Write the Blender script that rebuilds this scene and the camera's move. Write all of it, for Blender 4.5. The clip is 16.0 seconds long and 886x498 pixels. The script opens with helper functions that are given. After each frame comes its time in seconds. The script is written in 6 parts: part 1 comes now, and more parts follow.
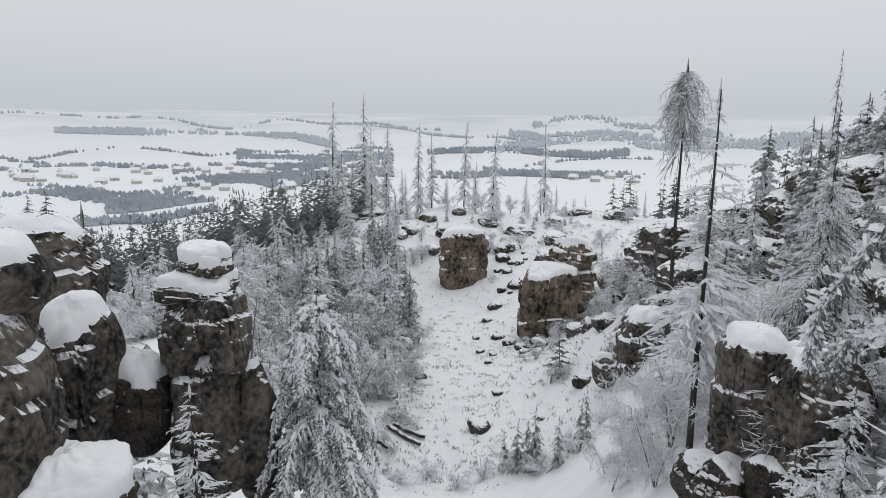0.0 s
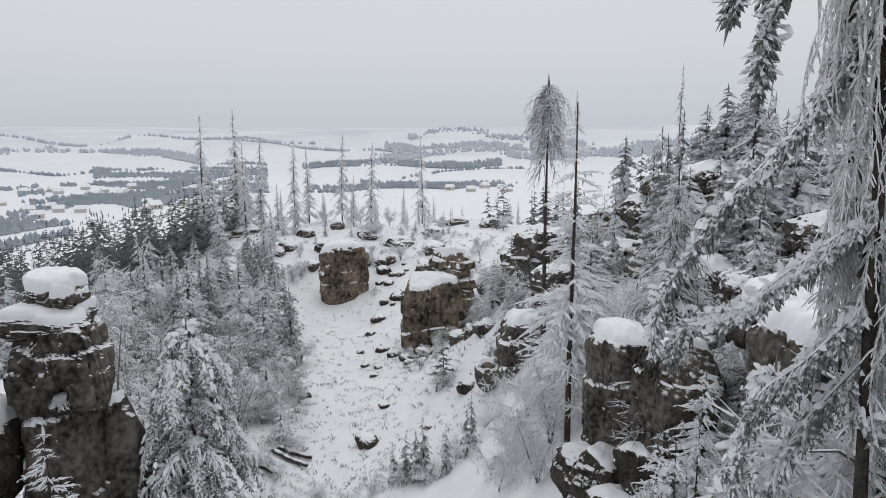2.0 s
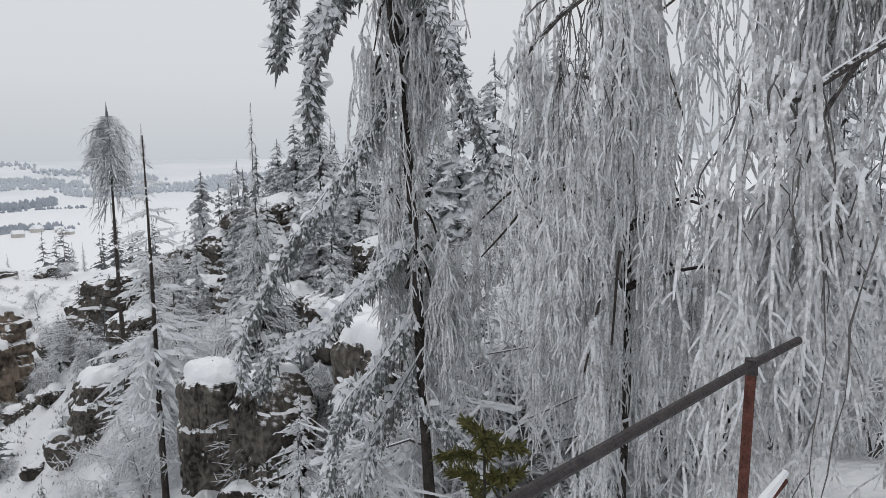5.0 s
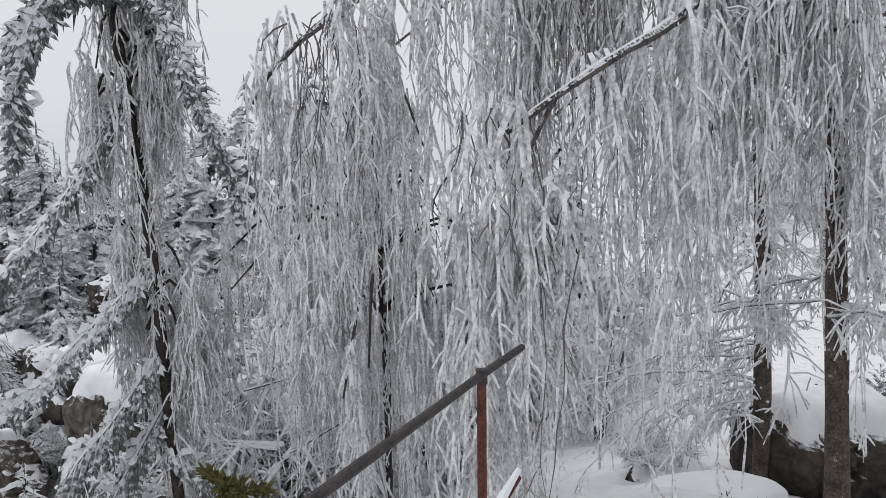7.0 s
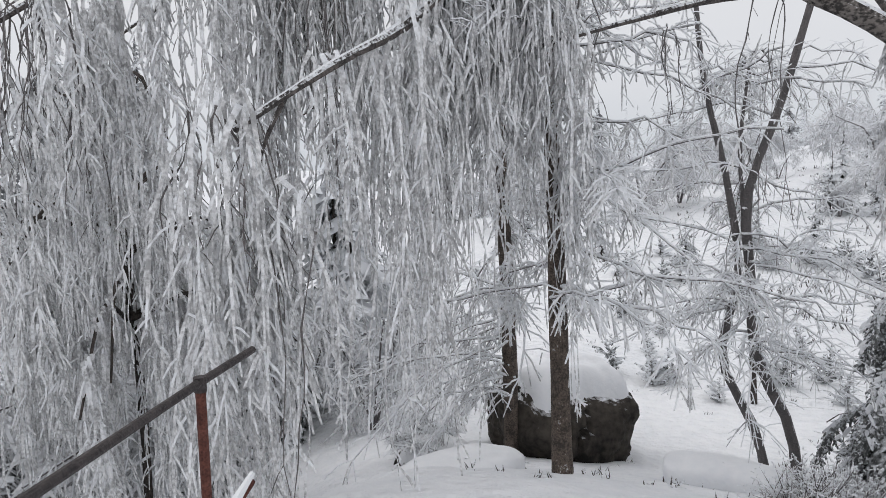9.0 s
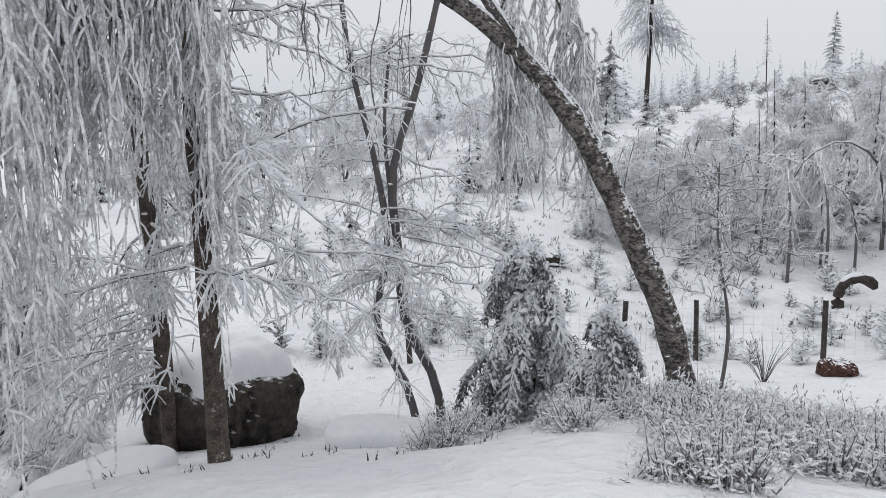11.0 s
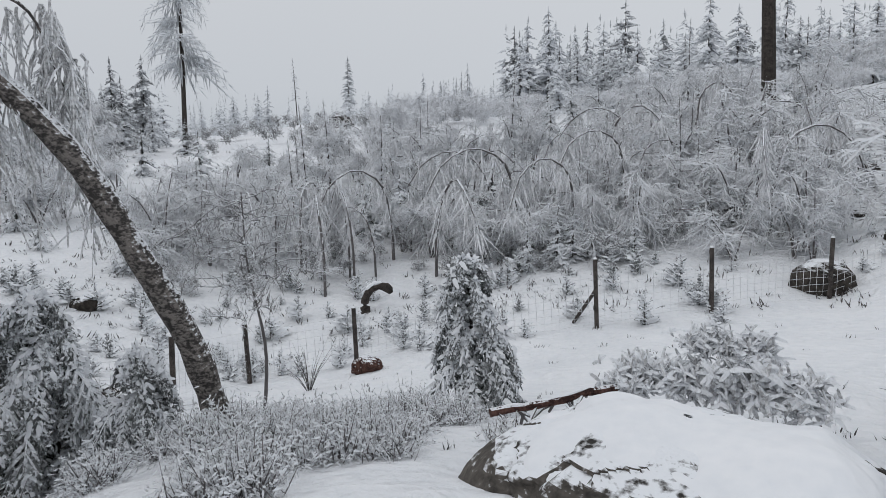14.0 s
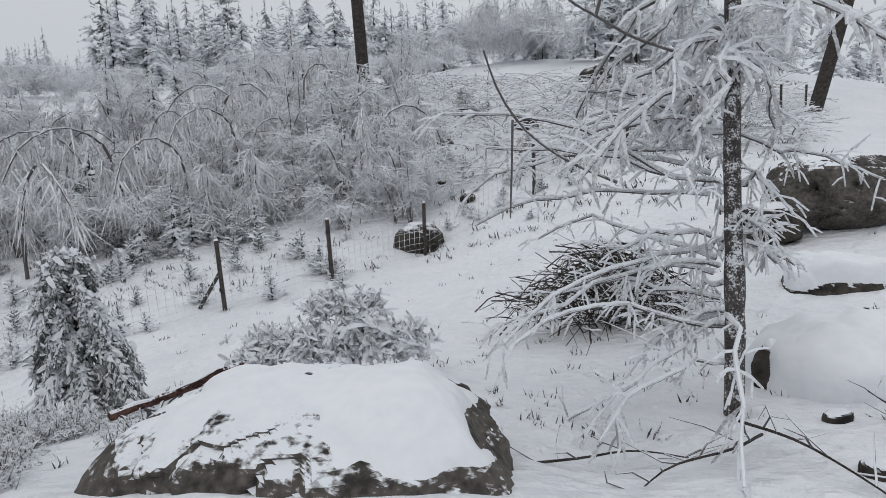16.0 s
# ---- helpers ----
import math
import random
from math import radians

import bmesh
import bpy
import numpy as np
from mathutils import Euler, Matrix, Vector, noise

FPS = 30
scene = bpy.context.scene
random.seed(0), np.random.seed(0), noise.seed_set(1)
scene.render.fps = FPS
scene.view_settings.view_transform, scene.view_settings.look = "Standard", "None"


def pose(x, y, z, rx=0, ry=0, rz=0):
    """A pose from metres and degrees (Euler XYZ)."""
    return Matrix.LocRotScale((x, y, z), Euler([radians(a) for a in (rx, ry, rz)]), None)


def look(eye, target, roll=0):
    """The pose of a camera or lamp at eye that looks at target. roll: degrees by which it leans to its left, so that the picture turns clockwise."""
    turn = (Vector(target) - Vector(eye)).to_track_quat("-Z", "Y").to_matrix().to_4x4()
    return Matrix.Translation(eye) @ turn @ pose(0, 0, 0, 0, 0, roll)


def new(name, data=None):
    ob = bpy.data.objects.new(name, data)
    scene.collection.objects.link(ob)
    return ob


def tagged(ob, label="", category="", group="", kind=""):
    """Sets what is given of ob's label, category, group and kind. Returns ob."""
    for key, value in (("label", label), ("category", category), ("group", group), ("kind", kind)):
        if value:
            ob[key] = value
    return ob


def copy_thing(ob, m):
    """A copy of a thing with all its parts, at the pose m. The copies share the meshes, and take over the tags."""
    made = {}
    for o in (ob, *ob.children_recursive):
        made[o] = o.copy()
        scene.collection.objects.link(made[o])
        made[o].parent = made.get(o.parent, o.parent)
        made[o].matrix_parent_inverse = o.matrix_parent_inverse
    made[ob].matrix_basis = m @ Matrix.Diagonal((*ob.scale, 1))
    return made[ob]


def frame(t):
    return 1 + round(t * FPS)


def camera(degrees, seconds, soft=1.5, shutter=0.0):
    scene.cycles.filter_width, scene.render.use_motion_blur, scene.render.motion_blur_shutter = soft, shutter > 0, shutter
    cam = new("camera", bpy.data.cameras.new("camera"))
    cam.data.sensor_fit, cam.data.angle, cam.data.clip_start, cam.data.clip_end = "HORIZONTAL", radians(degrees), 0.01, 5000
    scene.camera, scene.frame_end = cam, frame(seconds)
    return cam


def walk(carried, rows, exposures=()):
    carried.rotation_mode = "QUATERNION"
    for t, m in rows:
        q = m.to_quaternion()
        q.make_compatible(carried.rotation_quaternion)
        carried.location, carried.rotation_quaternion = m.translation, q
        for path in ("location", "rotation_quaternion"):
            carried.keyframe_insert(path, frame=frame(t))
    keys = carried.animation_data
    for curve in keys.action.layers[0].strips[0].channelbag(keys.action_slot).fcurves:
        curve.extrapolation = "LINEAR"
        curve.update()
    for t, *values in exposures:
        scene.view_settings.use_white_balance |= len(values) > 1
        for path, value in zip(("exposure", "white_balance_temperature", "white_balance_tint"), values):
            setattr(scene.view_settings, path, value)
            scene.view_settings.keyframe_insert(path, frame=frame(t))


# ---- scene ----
# ---- camera ----
cam = camera(68.2, 16.0, soft=0.5)
PATH = [
    (0, 0.016, 0.382, 1.584, 79.04, -0.43, -0.33),
    (0.5, 0.048, 0.369, 1.582, 79.41, -0.26, -2.61),
    (1, 0.093, 0.340, 1.586, 79.47, -0.06, -5.53),
    (1.5, 0.120, 0.317, 1.591, 79.49, 0.15, -8.13),
    (2, 0.143, 0.290, 1.595, 80.12, 0.35, -11.02),
    (2.5, 0.172, 0.279, 1.596, 80.99, 0.26, -14.87),
    (3, 0.215, 0.257, 1.604, 81.57, 0.03, -19.64),
    (3.5, 0.222, 0.248, 1.606, 82.10, -0.82, -24.92),
    (4, 0.191, 0.246, 1.619, 82.38, -0.14, -34.47),
    (4.2, 0.188, 0.242, 1.611, 82.55, -0.01, -37.99),
    (6.3, 0.242, 0.235, 1.616, 82.98, 2.25, -58.03),
    (6.5, 0.248, 0.227, 1.612, 83.31, 2.34, -61.11),
    (7, 0.269, 0.184, 1.614, 84.54, 1.47, -67.36),
    (7.5, 0.283, 0.155, 1.612, 84.61, 1.63, -71.16),
    (8, 0.284, 0.096, 1.615, 84.34, 1.65, -76.68),
    (8.2, 0.278, 0.069, 1.619, 84.15, 1.60, -78.82),
    (10.3, 0.332, -0.199, 1.632, 82.67, 0.38, -98.17),
    (10.5, 0.338, -0.213, 1.616, 82.42, -0.06, -100.98),
    (11, 0.344, -0.214, 1.595, 81.30, 0.30, -113.96),
    (11.5, 0.338, -0.203, 1.605, 82.69, 1.83, -125.81),
    (12, 0.314, -0.214, 1.616, 83.03, 0.55, -133.58),
    (12.5, 0.276, -0.242, 1.618, 82.61, 0.41, -137.73),
    (13, 0.227, -0.264, 1.626, 82.82, 0.55, -141.33),
    (13.5, 0.173, -0.299, 1.622, 83.26, 0.79, -146.46),
    (14, 0.109, -0.336, 1.615, 83.36, 0.92, -151.75),
    (14.5, 0.062, -0.339, 1.618, 83.33, 0.57, -156.97),
    (15, 0.046, -0.311, 1.618, 81.89, 0.96, -167.45),
    (15.5, 0.041, -0.286, 1.618, 81.77, 2.35, -175.47),
    (16, 0.024, -0.257, 1.603, 80.65, 2.13, -184.16),
]
EXPOSURES = [(0, -0.12, 6450, 10), (4, -0.12, 6450, 10), (7, 0.0, 6500, 12), (10.5, 0.04, 6450, 11), (12, -0.14, 6340, 10), (14.5, -0.32, 6290, 10), (16, -0.33, 6290, 10)]
walk(cam, [(t, pose(x, y, z, rx, ry, rz)) for t, x, y, z, rx, ry, rz in PATH], EXPOSURES)

# ---- light: overcast winter sky, no visible sun ----
world = bpy.data.worlds.new("overcast")
scene.world = world
world.use_nodes = True
wn, wl = world.node_tree.nodes, world.node_tree.links
wn.clear()
sky = wn.new("ShaderNodeTexSky")
sky.sky_type, sky.sun_disc, sky.sun_elevation, sky.sun_rotation = "NISHITA", False, radians(28), radians(200)
grey = wn.new("ShaderNodeHueSaturation")
grey.inputs["Saturation"].default_value, grey.inputs["Value"].default_value = 0.12, 0.08
coord, split, ramp = wn.new("ShaderNodeTexCoord"), wn.new("ShaderNodeSeparateXYZ"), wn.new("ShaderNodeValToRGB")
wl.new(coord.outputs["Generated"], split.inputs[0])
wl.new(split.outputs["Z"], ramp.inputs[0])
ramp.color_ramp.elements[0].position, ramp.color_ramp.elements[0].color = 0.0, (0.60, 0.64, 0.685, 1)
ramp.color_ramp.elements[1].position, ramp.color_ramp.elements[1].color = 1.0, (1.02, 1.03, 1.05, 1)
for at_z, tone in ((0.03, (0.61, 0.65, 0.69, 1)), (0.12, (0.71, 0.735, 0.765, 1)), (0.3, (0.78, 0.795, 0.815, 1))):
    ramp.color_ramp.elements.new(at_z).color = tone
both, back, wout = wn.new("ShaderNodeMixRGB"), wn.new("ShaderNodeBackground"), wn.new("ShaderNodeOutputWorld")
both.inputs[0].default_value = 0.92
wl.new(sky.outputs[0], grey.inputs["Color"])
wl.new(grey.outputs[0], both.inputs[1])
wl.new(ramp.outputs[0], both.inputs[2])
wl.new(both.outputs[0], back.inputs["Color"])
wl.new(back.outputs[0], wout.inputs["Surface"])
back.inputs["Strength"].default_value = 1.0
sun = new("sun", bpy.data.lights.new("sun", "SUN"))
sun.data.energy, sun.data.angle, sun.data.color = 0.5, radians(40), (1, 0.97, 0.93)
sun.matrix_world = look((20, 40, 60), (0, 0, 0))


# ---- materials ----
def material(name, low, high, scale=4.0, rough=0.85, bump=0.2, fine=30.0, snow=None, frost=0.0, metal=0.0, bump_size=0.02, crisp=0.25, stretch=1.0):
    """Two colours mixed by coarse and fine grain; snow: (facing, softness, patchiness) lets snow lie on faces that look up."""
    m = bpy.data.materials.new(name)
    m.use_nodes = True
    n, l = m.node_tree.nodes, m.node_tree.links
    b = n["Principled BSDF"]
    b.inputs["Roughness"].default_value, b.inputs["Metallic"].default_value = rough, metal
    b.inputs["Specular IOR Level"].default_value = 0.25
    geo = n.new("ShaderNodeNewGeometry")
    big, small = n.new("ShaderNodeTexNoise"), n.new("ShaderNodeTexNoise")
    drawn = n.new("ShaderNodeVectorMath")
    drawn.operation = "MULTIPLY"
    drawn.inputs[1].default_value = (1, 1, stretch)
    l.new(geo.outputs["Position"], drawn.inputs[0])
    for node, size in ((big, scale), (small, fine)):
        l.new(drawn.outputs[0], node.inputs["Vector"])
        node.inputs["Scale"].default_value, node.inputs["Detail"].default_value = size, 5
    blend = n.new("ShaderNodeMath")
    blend.operation = "ADD"
    l.new(big.outputs["Fac"], blend.inputs[0])
    l.new(small.outputs["Fac"], blend.inputs[1])
    r = n.new("ShaderNodeMapRange")
    r.inputs["From Min"].default_value, r.inputs["From Max"].default_value = 1 - crisp, 1 + crisp
    l.new(blend.outputs[0], r.inputs["Value"])
    mix = n.new("ShaderNodeMixRGB")
    mix.inputs[1].default_value, mix.inputs[2].default_value = (*low, 1), (*high, 1)
    l.new(r.outputs[0], mix.inputs[0])
    colour = mix.outputs[0]
    if snow:
        facing, soft, patch = snow
        sep = n.new("ShaderNodeSeparateXYZ")
        l.new(geo.outputs["Normal"], sep.inputs[0])
        uneven = n.new("ShaderNodeMath")
        uneven.operation = "MULTIPLY_ADD"
        uneven.inputs[1].default_value = patch
        l.new(blend.outputs[0], uneven.inputs[0])
        l.new(sep.outputs["Z"], uneven.inputs[2])
        cover = n.new("ShaderNodeMapRange")
        cover.inputs["From Min"].default_value, cover.inputs["From Max"].default_value = facing + patch, facing + patch + soft
        cover.inputs["To Min"].default_value = frost
        l.new(uneven.outputs[0], cover.inputs["Value"])
        white = n.new("ShaderNodeMixRGB")
        white.inputs[2].default_value = (0.80, 0.82, 0.85, 1)
        l.new(cover.outputs[0], white.inputs[0])
        l.new(colour, white.inputs[1])
        colour = white.outputs[0]
    l.new(colour, b.inputs["Base Color"])
    relief = n.new("ShaderNodeBump")
    relief.inputs["Strength"].default_value, relief.inputs["Distance"].default_value = bump, bump_size
    l.new(blend.outputs[0], relief.inputs["Height"])
    l.new(relief.outputs[0], b.inputs["Normal"])
    return m


def distance_haze(m):
    """Haze put into the ground's colour: patchy grey blue takes over from open snow towards the north."""
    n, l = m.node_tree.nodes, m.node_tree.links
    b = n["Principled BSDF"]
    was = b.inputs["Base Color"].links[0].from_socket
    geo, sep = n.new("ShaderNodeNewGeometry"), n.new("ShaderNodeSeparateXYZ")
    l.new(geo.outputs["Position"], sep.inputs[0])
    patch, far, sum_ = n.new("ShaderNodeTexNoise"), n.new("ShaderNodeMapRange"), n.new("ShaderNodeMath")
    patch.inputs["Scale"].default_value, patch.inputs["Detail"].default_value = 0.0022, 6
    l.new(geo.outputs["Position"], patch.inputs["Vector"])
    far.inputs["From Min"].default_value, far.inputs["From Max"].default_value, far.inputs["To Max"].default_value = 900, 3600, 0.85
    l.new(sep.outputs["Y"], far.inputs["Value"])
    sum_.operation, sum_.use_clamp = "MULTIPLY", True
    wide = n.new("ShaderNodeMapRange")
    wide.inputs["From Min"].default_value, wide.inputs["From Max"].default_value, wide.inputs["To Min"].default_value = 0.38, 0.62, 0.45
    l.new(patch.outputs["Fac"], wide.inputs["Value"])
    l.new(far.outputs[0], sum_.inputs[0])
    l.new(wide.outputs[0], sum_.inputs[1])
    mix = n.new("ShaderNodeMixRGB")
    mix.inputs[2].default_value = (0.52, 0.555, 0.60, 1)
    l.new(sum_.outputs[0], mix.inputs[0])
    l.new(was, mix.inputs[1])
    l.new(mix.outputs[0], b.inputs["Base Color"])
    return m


SNOW = material("snow", (0.78, 0.80, 0.83), (0.84, 0.85, 0.87), 1.5, 0.75, 0.35, 14.0)
GROUND = material("snowy_ground", (0.75, 0.77, 0.80), (0.84, 0.85, 0.87), 0.5, 0.8, 1.0, 6.5, bump_size=0.09)
# far snow gets haze mixed into its base colour
distance_haze(GROUND)
SANDSTONE = material("sandstone", (0.013, 0.012, 0.011), (0.155, 0.139, 0.122), 0.7, 0.9, 1.0, 6.0, (0.60, 0.14, 0.5), bump_size=0.07, crisp=0.22, stretch=0.9)
WARM_STONE = material("warm_sandstone", (0.025, 0.021, 0.018), (0.25, 0.20, 0.155), 0.35, 0.9, 0.9, 2.2, (0.66, 0.12, 0.45), bump_size=0.14, crisp=0.22, stretch=0.8)
DARK_STONE = material("dark_stone", (0.012, 0.011, 0.010), (0.075, 0.065, 0.055), 2.0, 0.85, 0.7, 14.0, (0.76, 0.15, 0.35), bump_size=0.03)
GREY_STONE = material("grey_stone", (0.035, 0.032, 0.029), (0.14, 0.125, 0.11), 3.0, 0.85, 0.8, 22.0, (0.82, 0.1, 0.5), bump_size=0.02)
BARK = material("bark", (0.026, 0.023, 0.021), (0.085, 0.072, 0.064), 9.0, 0.9, 0.9, 60.0)
FROSTED_BARK = material("frosted_bark", (0.03, 0.025, 0.023), (0.13, 0.11, 0.10), 14.0, 0.9, 1.0, 75.0, (0.2, 0.25, 1.3), 0.04, crisp=0.15)
LARCH_BARK = material("larch_bark", (0.04, 0.031, 0.026), (0.14, 0.108, 0.085), 12.0, 0.9, 1.0, 70.0, (0.42, 0.25, 1.2), 0.02, crisp=0.16)
BIRCH_BARK = material("birch_bark", (0.03, 0.025, 0.022), (0.21, 0.188, 0.17), 16.0, 0.85, 1.0, 42.0, (0.3, 0.2, 1.1), 0.03, crisp=0.11, stretch=1.6)
DARK_TWIG = material("dark_twig", (0.03, 0.024, 0.022), (0.09, 0.07, 0.065), 10.0, 0.9, 0.6, 60.0, (0.3, 0.3, 0.6), 0.1)
NEEDLES = material("snowy_needles", (0.028, 0.033, 0.028), (0.10, 0.105, 0.095), 2.2, 0.85, 0.2, 22.0, (0.20, 0.22, 0.9), 0.15)
FAR_NEEDLES = material("frosted_needles", (0.05, 0.056, 0.058), (0.15, 0.16, 0.165), 0.15, 0.9, 0.1, 3.0, (0.25, 0.25, 0.9), 0.22)
RIDGE_NEEDLES = material("heavily_rimed_needles", (0.10, 0.107, 0.11), (0.24, 0.25, 0.257), 0.25, 0.9, 0.1, 3.0, (0.1, 0.3, 0.9), 0.50)
DARK_NEEDLES = material("dark_needles", (0.05, 0.06, 0.062), (0.12, 0.135, 0.14), 0.08, 0.9, 0.1, 1.0, (0.75, 0.3, 0.3), 0.1)
GREEN_NEEDLES = material("green_needles", (0.03, 0.032, 0.012), (0.12, 0.11, 0.035), 30.0, 0.7, 0.2, 90.0)
RIME = material("rime", (0.40, 0.40, 0.405), (0.88, 0.88, 0.885), 7.0, 0.8, 0.5, 45.0, (0.0, 0.5, 0.8), 0.05, crisp=0.16)
RIME_GREY = material("rime_grey", (0.38, 0.38, 0.39), (0.84, 0.84, 0.85), 2.6, 0.85, 0.3, 15.0, (0.2, 0.4, 0.7), 0.2, crisp=0.18)
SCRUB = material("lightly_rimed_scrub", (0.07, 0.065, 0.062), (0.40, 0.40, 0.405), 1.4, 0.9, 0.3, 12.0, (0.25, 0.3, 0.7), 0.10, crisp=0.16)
# rimed valley woods with haze in their base colours, palest for the farthest
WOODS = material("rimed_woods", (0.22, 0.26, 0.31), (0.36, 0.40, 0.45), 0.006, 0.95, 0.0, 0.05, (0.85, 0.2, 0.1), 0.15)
HAZED_WOODS = material("far_hazed_woods", (0.52, 0.555, 0.60), (0.60, 0.63, 0.67), 0.004, 0.95, 0.0, 0.03)
RUST = material("rusted_steel", (0.05, 0.018, 0.014), (0.16, 0.06, 0.045), 25.0, 0.7, 0.5, 120.0)
DARK_STEEL = material("painted_steel", (0.03, 0.027, 0.028), (0.07, 0.06, 0.06), 20.0, 0.55, 0.4, 110.0)
POST_WOOD = material("weathered_wood", (0.028, 0.025, 0.024), (0.105, 0.09, 0.082), 8.0, 0.9, 0.7, 50.0, (0.6, 0.2, 0.3))
RED_WOOD = material("rotten_wood", (0.03, 0.015, 0.013), (0.125, 0.066, 0.052), 8.0, 0.9, 0.9, 40.0, (0.82, 0.1, 0.9), crisp=0.18)
WIRE = material("frosted_wire", (0.55, 0.56, 0.58), (0.75, 0.76, 0.78), 10.0, 0.8, 0.1, 60.0)
PLASTER = material("pale_plaster", (0.45, 0.43, 0.40), (0.6, 0.58, 0.55), 0.05, 0.9, 0.1, 1.0)


# ---- geometry helpers ----
def lattice(p, seed=0):
    """Smooth value noise, 0 to 1, at points p."""
    q = np.floor(p).astype(np.int64)
    f = p - q
    f = f * f * (3 - 2 * f)
    total = 0
    for i in (0, 1):
        for j in (0, 1):
            for k in (0, 1):
                n = (q[..., 0] + i) * 374761393 + (q[..., 1] + j) * 668265263 + (q[..., 2] + k) * 1274126177 + seed * 144665
                n = (n ^ (n >> 13)) * 1274126177 & 0x7FFFFFFF
                n = (n ^ (n >> 16)) & 0xFFFF
                w = (f[..., 0] if i else 1 - f[..., 0]) * (f[..., 1] if j else 1 - f[..., 1]) * (f[..., 2] if k else 1 - f[..., 2])
                total = total + w * n / 65535
    return total


def fbm(p, seed=0, octaves=4):
    p = np.asarray(p, float)
    return sum(lattice(p * 2 ** o + 17.3 * o, seed + o) / 2 ** (o + 1) for o in range(octaves)) / (1 - 0.5 ** octaves)


def step(a, b, x):
    t = np.clip((x - a) / (b - a), 0, 1)
    return t * t * (3 - 2 * t)


def unit(a):
    return a / (np.linalg.norm(a, axis=-1, keepdims=True) + 1e-9)


def smooth_path(points, n):
    """A soft curve through a few points."""
    p = np.asarray(points, float)
    t = np.concatenate([[0], np.cumsum(np.linalg.norm(np.diff(p, axis=0), axis=1))])
    t /= t[-1]
    m = np.gradient(p, t, axis=0)
    u = np.linspace(0, 1, n)
    k = np.clip(np.searchsorted(t, u, "right") - 1, 0, len(t) - 2)
    h = (t[k + 1] - t[k])[:, None]
    s = ((u - t[k]) / (t[k + 1] - t[k]))[:, None]
    return (2 * s ** 3 - 3 * s ** 2 + 1) * p[k] + (s ** 3 - 2 * s ** 2 + s) * h * m[k] + (-2 * s ** 3 + 3 * s ** 2) * p[k + 1] + (s ** 3 - s ** 2) * h * m[k + 1]


